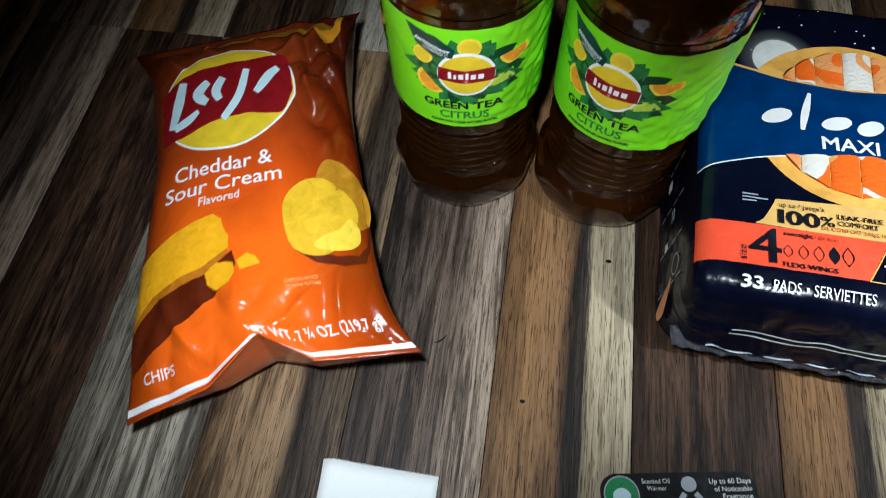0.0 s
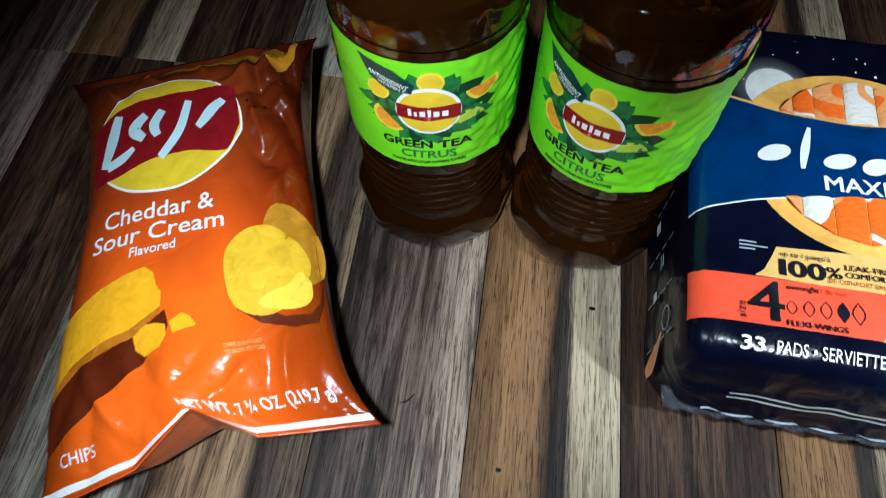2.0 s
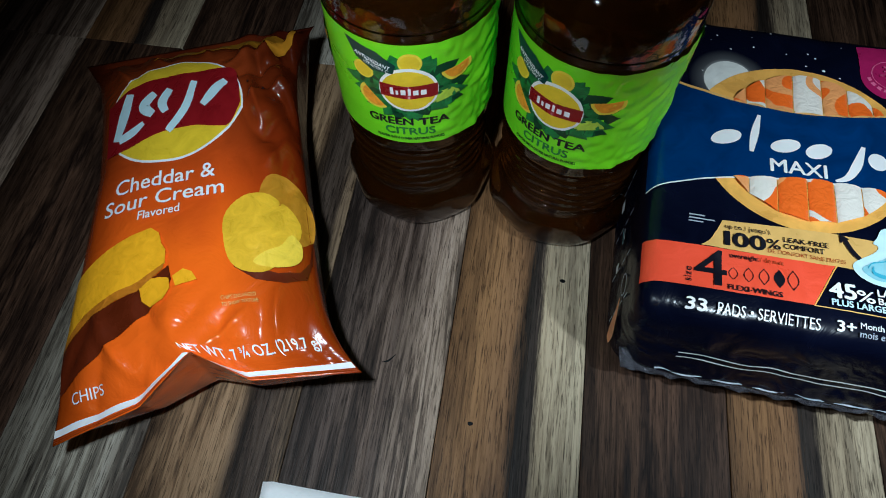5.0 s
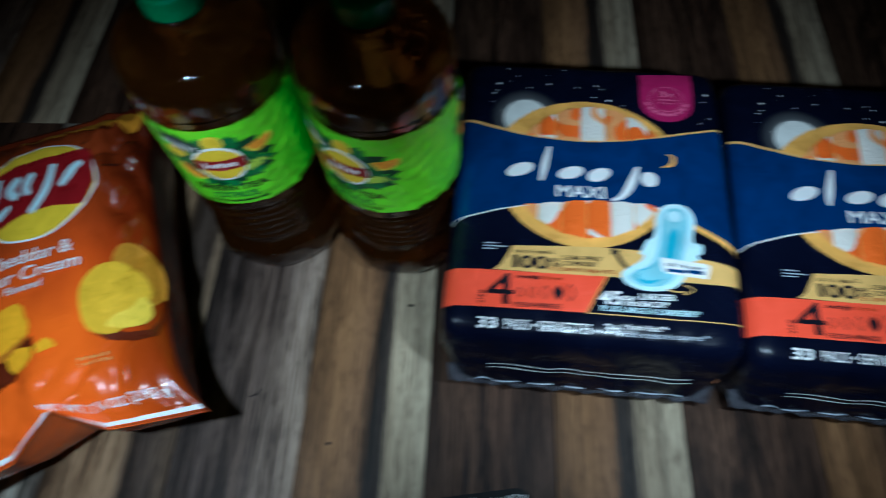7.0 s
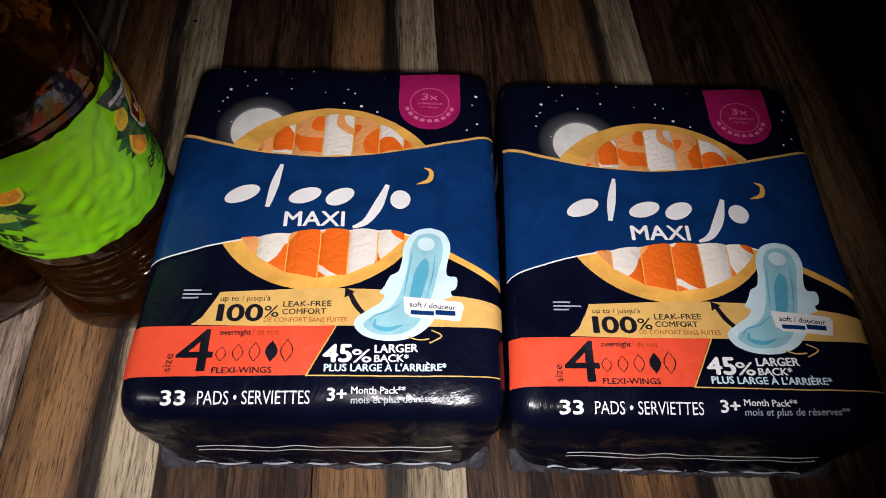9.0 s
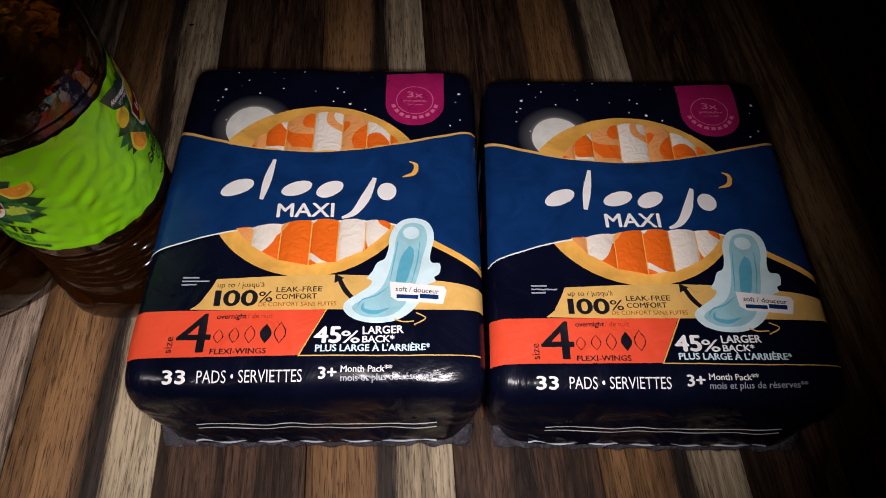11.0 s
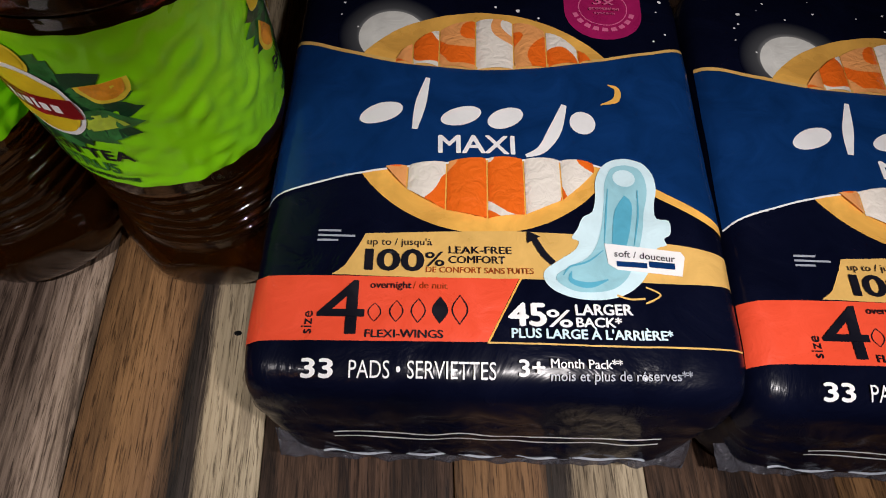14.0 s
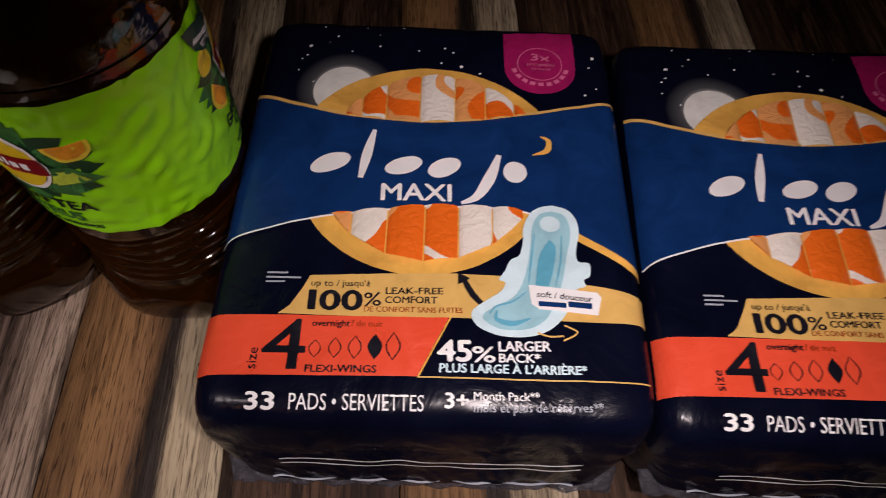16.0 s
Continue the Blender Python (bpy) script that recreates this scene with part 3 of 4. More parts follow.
def make_pack():
    p = root("sanitary_pad_pack", pose(0.2895, 0.280, 0, 0, 0, -3), "navy plastic pack of wrapped sanitary pads with a blue band", "pad pack", "packs of pads on the floor")
    whole = p
    p = part("wrapper", pack_body(), whole, "glossy navy film wrapper")
    # white stars on the night sky of the wrapper
    rnd = random.Random(4)
    stars = []
    for i in range(46):
        x, y = rnd.uniform(-0.103, 0.104), rnd.uniform(0.078, 0.138)
        if ((x + 0.004) / 0.086) ** 2 + ((y - 0.021) / 0.079) ** 2 < 1 or (0.040 < x < 0.095 and y > 0.075):
            continue
        r = rnd.choice((0.0004, 0.0006, 0.0008, 0.0013))
        stars.append(poly2d(oval(x, y, r, r, 8), 0))
    for s in stars:
        printed("star", s, pack_top, 0.0005, WHITE, p)
    printed("moon_glow", poly2d(oval(-0.0585, 0.0765, 0.032, 0.032, 40), 0.004), pack_top, 0.0004, GLOW, p, "soft pale glow round the printed moon")
    printed("moon", poly2d(oval(-0.0585, 0.0745, 0.0200, 0.0210, 40)), pack_top, 0.0007, MOON, p, "pale printed moon")
    # gold oval with the window that shows the wrapped pads
    oy = lambda x, cx, cy, rx, ry, s: cy + s * ry * math.sqrt(max(0.0, 1 - ((x - cx) / rx) ** 2))
    up_out = lambda x: max(band_top(x), oy(x, -0.004, 0.021, 0.083, 0.0755, 1))
    lo_out = lambda x: min(band_low(x), oy(x, -0.006, 0.021, 0.076, 0.0765, -1))
    printed("gold_oval", grid2d(-0.074, 0.070, band_top, up_out, 60, 6), pack_top, 0.0010, GOLD, p, "gold printed oval round the window")
    printed("gold_oval", grid2d(-0.071, 0.060, lo_out, band_low, 60, 6), pack_top, 0.0010, GOLD, p, "gold printed oval round the window")
    up_in = lambda x: max(band_top(x), oy(x, 0.001, 0.021, 0.066, 0.0675, 1))
    lo_in = lambda x: min(band_low(x), oy(x, -0.003, 0.021, 0.066, 0.0680, -1))
    for edges, lo, hi, cols in (
        ((-0.056, -0.046, -0.031, -0.010, 0.012, 0.031, 0.049, 0.058), band_top, up_in, (4, 1, 0, 3, 0, 2, 0)),
        ((-0.060, -0.045, -0.025, -0.004, 0.015, 0.034, 0.052), lo_in, band_low, (0, 1, 0, 2, 4, 1)),
    ):
        for i, c in enumerate(cols):
            a, b = edges[i], edges[i + 1]
            bulge = lambda x, y, a=a, b=b: 0.0006 + 0.0040 * math.sqrt(max(0.0, 1 - ((x - (a + b) / 2) / ((b - a) / 2)) ** 2))
            printed("wrapped_pad", grid2d(a + 0.0003, b - 0.0005, lo, hi, 14, 10), pack_top, bulge, WRAPS[c], p, "rolled pad in orange and white wrap")
    # blue band, its gold edges and the white mark on it
    printed("blue_band", grid2d(-0.1155, 0.1155, band_low, band_top, 80, 34), pack_top, 0.0019, BLUE, p, "deep blue printed band")
    printed("gold_line", grid2d(-0.1155, 0.1155, band_top, lambda x: band_top(x) + 0.0022 - 0.008 * min(0, x + 0.04) * (x < -0.04), 80, 2), pack_top, 0.0021, TAN, p)
    printed("gold_line", grid2d(-0.1155, 0.060, lambda x: band_low(x) - 0.0012, band_low, 60, 1), pack_top, 0.0021, WHITE, p)
    printed("gold_line", grid2d(0.070, 0.1155, lambda x: band_low(x) - 0.0055, band_low, 20, 2), pack_top, 0.0021, GOLD, p)
    mm = 0.001
    # plain filled shapes for the white mark
    for x, y, rx, ry, t in [(-61.2, 16.9, 12.5, 6.4, 28), (-18.0, 16.5, 11.5, 6.0, 20), (6.1, 16.1, 10.5, 6.4, 28), (47.9, 14.5, 7.0, 8.0, 0)]:
        printed("brand_shape", poly2d(oval(x * mm, y * mm, rx * mm, ry * mm, 28, t)), pack_top, 0.0024, WHITE, p, "plain white printed oval")
    for s in [[(-36.8, 42.4, 2.5), (-40.2, 24.1, 6), (-42.8, 6.7, 3)], [(38.6, 26.5, 3), (32.7, 9.0, 7), (25.3, -3.8, 5), (16.4, -8.6, 2)]]:
        printed("brand_stroke", ribbon2d([(x * mm, y * mm, w * mm) for x, y, w in s]), pack_top, 0.0026, WHITE, p, "sweeping white printed stroke")
    printed("crescent", ribbon2d([(0.0640, 0.0415, 0.0006), (0.0690, 0.0385, 0.003), (0.0675, 0.0310, 0.0036), (0.0590, 0.0275, 0.0007)]), pack_top, 0.0024, GOLD, p, "small gold crescent")
    words = lambda w, x, y, h, wid, mt, bold=0.0, turn=0.0: printed("lettering", text2d(w, x * mm, y * mm, h * mm, wid * mm if wid else None, bold, turn), pack_top, 0.0029, mt, p)
    words("MAXI", -29.5, -9.0, 11.5, 40, WHITE, 0.02, 1.5)
    # tan and coral bands with their lettering
    tan_top = curve_through([(-0.0775, -0.0800), (-0.072, -0.0755), (-0.0675, -0.0665), (-0.0625, -0.0590), (-0.058, -0.0575), (0.015, -0.0540), (0.084, -0.0585), (0.1155, -0.0640)])
    printed("tan_band", grid2d(-0.0775, 0.1155, lambda x: -0.0805 + 0.0006 * (x > 0.01), tan_top, 70, 8), pack_top, 0.0014, TAN, p, "tan printed band")
    printed("coral_band", poly2d([(-0.1155, -0.0818), (0.0105, -0.0798), (-0.0047, -0.1114), (-0.1155, -0.1138)]), pack_top, 0.0016, CORAL, p, "coral printed band")
    printed("gold_line", ribbon2d([(0.0115, -0.0795, 0.0009), (-0.0042, -0.1116, 0.0009)], 6), pack_top, 0.0019, GOLD, p)
    printed("gold_line", grid2d(-0.0047, 0.112, lambda x: -0.1121, lambda x: -0.1113, 40, 1), pack_top, 0.0019, TAN, p)
    words("up to / jusqu'à", -62.2, -64.6, 3.6, 31, BLACKINK, 0.0, 1.5)
    words("1", -62.4, -78.0, 11.0, 3.4, BLACKINK, 0.02, 1)
    words("00", -56.5, -77.9, 11.0, 21.5, BLACKINK, 0.034, 1)
    words("%", -34.0, -75.0, 7.5, 9, BLACKINK, 0.01, 1)
    words("LEAK-FREE", -22.8, -68.0, 3.8, 30, BLACKINK, 0.012, 1.5)
    words("COMFORT", -22.8, -73.2, 3.8, 27, BLACKINK, 0.012, 1.5)
    words("DE CONFORT SANS FUITES", -33.5, -78.3, 3.0, 51, BURNT, 0.0, 0.8)
    words("4", -82.0, -110.2, 26.0, 21, BLACKINK, 0.008, 1)
    words("size", -84.0, -110.5, 5.0, 11.0, BLACKINK, 0.0, 91)
    words("overnight", -59.0, -87.2, 3.4, 19, BLACKINK, 0.018, 1)
    words("/ de nuit", -39.2, -86.8, 3.4, 16, BURNT, 0.0, 1)
    for i, x in enumerate((-56.4, -46.4, -36.4, -26.4, -17.3)):
        hh = 4.6 + 0.75 * i
        rr = [(x + (2.5 + 0.9 * math.cos(2 * a) * (0.3 + 0.2 * i)) * math.cos(a) + 0.4 * math.cos(3 * a), -98.8 + 0.6 * i + hh * math.sin(a)) for a in (6.2832 * k / 28 for k in range(28))]
        rr = [(q * mm, t * mm) for q, t in rr]
        if i == 3:
            printed("pad_symbol", poly2d(rr), pack_top, 0.0022, BLACKINK, p)
        else:
            cx, cy = x * mm, (-98.8 + 0.6 * i) * mm
            inner = [(cx + (a - cx) * 0.82, cy + (b - cy) * 0.9) for a, b in rr]
            n = len(rr)
            printed("pad_symbol", ([q for t in zip(inner, rr) for q in t], [(2 * k, 2 * k + 1, (2 * k + 3) % (2 * n), (2 * k + 2) % (2 * n)) for k in range(n)]), pack_top, 0.0022, BLACKINK, p)
    words("FLEXI-WINGS", -59.8, -111.2, 3.6, 35, BLACKINK, 0.02, 1)
    words("33", -86.5, -129.4, 7.6, 13.5, WHITE, 0.035, 1)
    words("PADS • SERVIETTES", -65.8, -129.0, 7.4, 65, WHITE, 0.0, 0.8)
    words("3+", 9.5, -126.4, 7.0, 11.0, WHITE, 0.03, 1)
    words("Month Pack**", 23.3, -122.6, 4.0, 32, WHITE, 0.012, 0.8)
    words("mois et plus de réserves**", 23.3, -128.0, 4.0, 63, GREYINK, 0.006, 1.6)
    words("45", 5.3, -103.6, 10.8, 16.5, WHITE, 0.035, 0.5)
    words("%", 22.5, -103.6, 8.0, 11.5, WHITE, 0.02, 0.5)
    words("LARGER", 36.0, -97.7, 5.2, 26, WHITE, 0.03, 1.5)
    words("BACK*", 36.0, -103.4, 4.4, 20.5, WHITE, 0.03, 1.0)
    words("PLUS LARGE À L'ARRIÈRE*", 6.3, -109.4, 4.4, 73, ICE, 0.03, 0.6)
    for i, w in enumerate((11, 18, 10)):
        printed("small_bar", poly2d([(x * mm, y * mm) for x, y in ((-86.7, -57.6 - 2.6 * i), (-86.7 + w, -57.3 - 2.6 * i), (-86.7 + w, -56.2 - 2.6 * i), (-86.7, -56.5 - 2.6 * i))]), pack_top, 0.0012, GREYINK, p)
    # picture of an open pad, its arrows and the white tag
    S = lambda pts: [(x * mm, y * mm) for x, y in pts]
    closed = lambda pts: [q for q in spline(S(pts) + S(pts[:1]), 3)][:-1]
    printed("pad_picture", poly2d(closed([(68.3, -8.3), (76.5, -10.8), (81.4, -17.7), (82.2, -26.8), (79.9, -37.0), (80.2, -44.3), (86.3, -45.6), (85.9, -53.3), (82.4, -55.9), (83.1, -59.6), (78.3, -61.5), (75.8, -67.6), (72.2, -74.8), (66.3, -82.3), (58.6, -87.3), (48.5, -89.7), (37.5, -89.2), (27.2, -85.8), (22.4, -80.3), (23.1, -74.8), (30.0, -69.4), (37.7, -63.9), (40.2, -59.0), (36.8, -57.1), (40.0, -52.1), (43.3, -45.0), (48.3, -41.7), (50.6, -33.0), (51.2, -24.0), (54.9, -14.8), (60.9, -9.7)])), pack_top, 0.0022, ICE, p, "pale blue picture of an open pad")
    printed("pad_picture", poly2d(closed([(67.6, -12.6), (74.3, -14.8), (77.2, -21.9), (76.9, -30.9), (74.0, -41.7), (72.4, -50.8), (69.6, -60.9), (65.9, -69.4), (61.7, -78.3), (55.0, -83.8), (46.0, -86.0), (36.1, -85.3), (29.0, -81.3), (28.6, -77.1), (35.6, -72.4), (43.8, -67.6), (48.9, -60.2), (52.6, -47.6), (54.8, -34.3), (56.1, -24.0), (60.5, -14.8)])), pack_top, 0.0027, PALEBLUE, p)
    printed("pad_picture", poly2d(closed([(65.3, -31.6), (68.5, -36.4), (66.8, -48.2), (63.3, -60.2), (58.8, -66.4), (56.1, -63.9), (56.9, -54.0), (59.7, -40.4)])), pack_top, 0.0032, AQUA, p)
    for s in [[(31.4, -77.7, 0.4), (35.0, -73.0, 0.9), (43.7, -70.0, 0.9), (51.5, -63.9, 0.4)], [(35.5, -75.4, 0.5), (35.2, -80.3, 2.4), (43.5, -82.5, 3.0), (52.6, -79.3, 0.6)], [(57.1, -28.2, 0.4), (54.7, -44.3, 0.9), (52.3, -60.2, 0.4)], [(72.3, -28.2, 0.4), (70.7, -44.3, 0.9), (66.8, -60.9, 0.4)]]:
        printed("pad_groove", ribbon2d([(x * mm, y * mm, w * mm) for x, y, w in s], 6), pack_top, 0.0033, AQUA, p)
    printed("pad_picture", poly2d(oval(0.0662, -0.0212, 0.0058, 0.0052, 20)), pack_top, 0.0032, ICE, p)
    printed("white_tag", poly2d(S([(52.3, -60.2), (88.9, -63.6), (90.6, -66.4), (88.1, -76.5), (57.6, -74.2), (53.3, -71.2)])), pack_top, 0.0036, WHITE, p, "white printed tag")
    printed("lettering", text2d("soft / douceur", 0.0564, -0.0673, 0.0034, 0.0290, 0.006, -4), pack_top, 0.0040, BLACKINK, p)
    for x, w, h in ((57.1, 14.5, 2.8), (72.6, 12.5, 3.2)):
        printed("small_bar", poly2d(S([(x, -72.5), (x + w, -73.2), (x + w, -73.2 + h), (x, -72.5 + h)])), pack_top, 0.0040, BLUE, p)
    printed("arrow", join2d(ribbon2d([(0.0272, -0.0715, 0.003), (0.0225, -0.066, 0.0034), (0.0185, -0.0585, 0.003)]), poly2d([(0.0150, -0.0540), (0.0215, -0.0570), (0.0150, -0.0610)])), pack_top, 0.0030, BLACKINK, p)
    printed("arrow", join2d(ribbon2d([(0.0560, -0.0870, 0.001), (0.0620, -0.0890, 0.001), (0.0690, -0.0885, 0.001)]), ribbon2d([(0.0690, -0.0910, 0.0009), (0.0765, -0.0862, 0.0009), (0.0700, -0.0825, 0.0009)])), pack_top, 0.0024, TAN, p)
    # magenta badge
    badge = [(0.044, 0.1335), (0.044, 0.102)] + [(0.0675 - 0.0235 * math.cos(a), 0.101 - 0.0225 * math.sin(a)) for a in (math.pi * i / 16 for i in range(1, 16))] + [(0.091, 0.102), (0.091, 0.1365)]
    printed("badge", poly2d(badge), pack_top, 0.0010, MAGENTA, p, "magenta printed badge")
    printed("badge_ring", ring2d(0.0675, 0.1045, 0.0150, 0.0145, 0.0006), pack_top, 0.0014, PINK, p)
    words("3x", 61.5, 106.0, 6.0, 12.5, PINK, 0.02, 0)
    words("protection", 58.5, 101.6, 2.4, 18.5, PINK, 0.01, 0)
    words("system", 61.5, 98.0, 2.2, 12.5, PINK, 0.0, 0)
    for i in range(9):
        a = math.radians(200 + i * 17.5)
        q = [(0.0675 + r * math.cos(a + d), 0.1045 + r * math.sin(a + d)) for r, d in ((0.0165, -0.1), (0.0195, -0.1), (0.0195, 0.1), (0.0165, 0.1))]
        printed("small_bar", poly2d(q), pack_top, 0.0014, PINK, p)
    # wavy white lines on the sloping front end
    for z0 in (0.0735, 0.0675):
        line = [(-0.0765 + 0.0161 * i, z0 + 0.0016 * math.sin(i * 1.9), 0.0014) for i in range(11)]
        printed("white_line", ribbon2d(line, 5), pack_front, 0.0026, WHITE, p)
    # crimped seal along the front end
    rim = []
    for i in range(61):
        x = -0.112 + 0.224 * i / 60
        for j in range(6):
            d = j / 5
            y = -PB + PO - 0.0105 + 0.010 - d * (0.013 + 0.003 * noise3(i * 0.35, 4))
            rim.append((x * (1 - 0.03 * d), y, 0.046 - 0.010 * d + 0.0035 * noise3(i * 0.30, d * 1.5, 6) * d + 0.002 * math.sin(i * 0.9 + d)))
    part("end_seal", sheet_solid("end_seal", rim, 60, 5, 0.0006, CLEAR), whole, "crinkled clear seal along the end of the pack")
    for z0, k in ((0.0014, 0), (0.0014, 1)):
        vs = []
        for i in range(45):
            x = -0.085 + 0.17 * i / 44
            yy = -PB - 0.0020 - 0.0035 * k + 0.0008 * math.sin(i * 0.8)
            zz = 0.0455 + 0.003 * noise3((x + 0.112) / 0.224 * 18, 0.4 + 0.3 * k, 6) - 0.002 * k
            vs += [(x, yy, zz + 0.0006), (x, yy - 0.0011, zz + 0.0002)]
        part("white_line", mesh_of("white_line", vs, [(2 * i, 2 * i + 1, 2 * i + 3, 2 * i + 2) for i in range(44)], GREYINK), p)
    for sx in (-1, 1):
        ear = []
        for i in range(9):
            for j in range(5):
                a, b = i / 8, j / 4
                ear.append((sx * (0.080 + 0.019 * a), -0.134 - 0.012 * b * (1 - 0.6 * a) + 0.010 * a, 0.058 - 0.026 * b - 0.008 * a + 0.004 * noise3(i * 0.6, j * 0.7, sx)))
        part("folded_corner", sheet_solid("folded_corner", ear, 8, 4, 0.0008, NAVY), whole)
    # pale clear corner where the wrapped pads show through the side
    printed("clear_corner", ribbon2d([(-0.106, 0.066, 0.003), (-0.115, 0.055, 0.009), (-0.121, 0.040, 0.012), (-0.124, 0.024, 0.006)], 5), pack_side, 0.0012, PAD_PEACH, p, "pale see-through corner of the wrapper")
    # small print down the long side
    for k, (y0, dy, z0, dz) in enumerate(((0.092, 0.012, 0.070, 0.0030), (0.092, 0.008, 0.064, 0.0024), (0.062, 0.004, 0.060, 0.012), (0.052, 0.003, 0.062, 0.009), (0.022, 0.014, 0.072, 0.0022), (0.022, 0.010, 0.067, 0.0022), (-0.018, 0.009, 0.056, 0.010), (-0.052, 0.010, 0.070, 0.0022), (-0.052, 0.012, 0.065, 0.0022), (-0.074, 0.007, 0.052, 0.008))):
        printed("small_bar", ribbon2d([(y0 - dy / 2, z0, dz), (y0, z0, dz), (y0 + dy / 2, z0, dz)], 4), pack_side, 0.0022, (WHITE, PALEBLUE)[k % 3 == 2], p)
    # small print down the long side
    for i in range(7):
        for j in range(4):
            v0 = 0.105 - i * 0.036
            w = 0.010 + 0.006 * ((i * 3 + j * 5) % 4) / 3
            printed("small_bar", grid2d(v0, v0 + 0.0012, lambda t, j=j: 0.088 - 0.016 * j - 0.011, lambda t, j=j: 0.088 - 0.016 * j, 1, 4), pack_side, 0.0008, GREYINK, p)
    printed("side_ring", ring2d(-0.098, 0.074, 0.009, 0.009, 0.0014, 24), pack_side, 0.0007, GREYINK, p)
    for v0, mt in ((0.060, GREYINK), (0.010, MAGENTA)):
        printed("side_picture", grid2d(v0, v0 + 0.016, lambda t: 0.060, lambda t: 0.092, 3, 4), pack_side, 0.0006, mt, p)
    return whole


pack = make_pack()
second = copy_thing(pack, pose(0.5305, 0.2635, 0.0034, 0, -1.6, -4.4) @ Matrix.Diagonal((1.008, 1.0, 0.93, 1)))
second["label"] = "navy plastic pack of wrapped sanitary pads beside its twin"


# ---- bag of crisps ----
BL, BR, TL, TR = (np.array(q) for q in ((-0.210, 0.012, 0.072), (-0.012, 0.090, 0.085), (-0.337, 0.347, 0.062), (-0.115, 0.381, 0.110)))
BASE = np.array((-0.165, 0.205, 0.0))
BW, BH = 0.215, 0.345

# sharp folds of the foil, along the head and the right flank
BAG_CREASES = [(0.80, 0.80, 0.85, 0.64, 0.006, 0.018), (0.93, 0.93, 0.70, 0.84, 0.006, 0.022), (0.96, 0.86, 0.74, 0.79, -0.006, 0.022), (0.97, 0.79, 0.80, 0.71, 0.006, 0.02), (0.96, 0.70, 0.84, 0.60, -0.006, 0.022), (0.95, 0.60, 0.86, 0.52, 0.005, 0.02), (0.97, 0.50, 0.88, 0.40, -0.005, 0.022), (0.10, 0.95, 0.22, 0.84, 0.005, 0.02), (0.30, 0.96, 0.40, 0.89, 0.004, 0.018), (0.55, 0.97, 0.60, 0.90, 0.004, 0.018), (0.52, 0.06, 0.74, 0.16, 0.005, 0.02), (0.80, 0.07, 0.86, 0.20, 0.006, 0.02), (0.30, 0.06, 0.16, 0.22, 0.005, 0.022), (0.42, 0.12, 0.30, 0.28, -0.004, 0.022)]


def bag_sheet(u, v):
    q = abs(2 * v - 1)
    pin = 1 - q ** 5
    left, right = 0.105 * pin * min(1.0, max(0.15, (v - 0.05) / 0.55)), 0.105 * pin
    w = left + (1 - left - right) * u
    p = (BL * (1 - w) + BR * w) * (1 - v) + (TL * (1 - w) + TR * w) * v
    k = float(np.interp(u, (0, 0.28, 0.45, 0.64, 1), (0, 0.3, 1, 0.3, 0))) * math.exp(-v / 0.10)
    p = p + np.array((0, 0.032, 0.036)) * k
    e = max(0.0, 1 - abs(2 * u - 1) ** 3) ** 0.6
    g = max(0.0, 1 - abs((v - 0.5) / 0.475) ** 6)
    return p, e, g


def bag_front(x, y, h=0.0):
    u, v = x / BW, y / BH
    p, e, g = bag_sheet(u, v)
    pleat = 0.0022 * math.sin(u * 46 + 3 * noise3(u * 5, v * 3)) * math.exp(-v / 0.07) * (v > 0.03)
    pleat += 0.0026 * math.sin(u * 38 + 9 * v + 2 * noise3(u * 6, v * 4, 2)) * math.exp((v - 1) / 0.09) * (v < 0.965)
    fold = abs(noise3(u * 5 + v * 6, v * 4 - u * 5, 4)) * 2 - 0.5
    pleat += 0.012 * fold * min(1.0, max(0.0, u - 0.62) * 4) * min(1.0, max(0.0, v - 0.40) * 3)
    pleat += 0.005 * (abs(noise3(u * 7 - v * 3, v * 8, 9)) * 2 - 0.5) * max(0.0, 0.30 - v) * 3 * min(1.0, v * 20)
    pleat += 0.0018 * noise3(u * 5, v * 7, 7) * e * g
    for u0, v0, u1, v1, amp, wid in BAG_CREASES:
        dx, dy = u1 - u0, (v1 - v0) * 1.6
        k = max(0.0, min(1.0, ((u - u0) * dx + (v - v0) * 1.6 * dy) / (dx * dx + dy * dy)))
        d = math.hypot(u - u0 - k * dx, (v - v0) * 1.6 - k * dy)
        pleat += amp * math.exp(-(d / wid) ** 1.4) * (0.35 + 0.65 * math.sin(math.pi * k))
    crease = 0.006 * math.exp(-((u - 0.46 - 0.1 * v) / 0.05) ** 2) * math.exp(-v / 0.16) * (v > 0.02)
    return (p[0] - BASE[0], p[1] - BASE[1], p[2] + 0.030 * e * g + pleat * min(1.0, e * 2) + crease + h)


def bag_back(u, v):
    p, e, g = bag_sheet(u, v)
    e = max(0.0, 1 - abs(2 * u - 1) ** 9) ** 0.5
    g = max(0.0, 1 - abs((v - 0.5) / 0.49) ** 10)
    z = p[2] * (1 - e * g * 0.999) - 0.0008
    return (p[0] - BASE[0], p[1] - BASE[1], max(0.0, z))


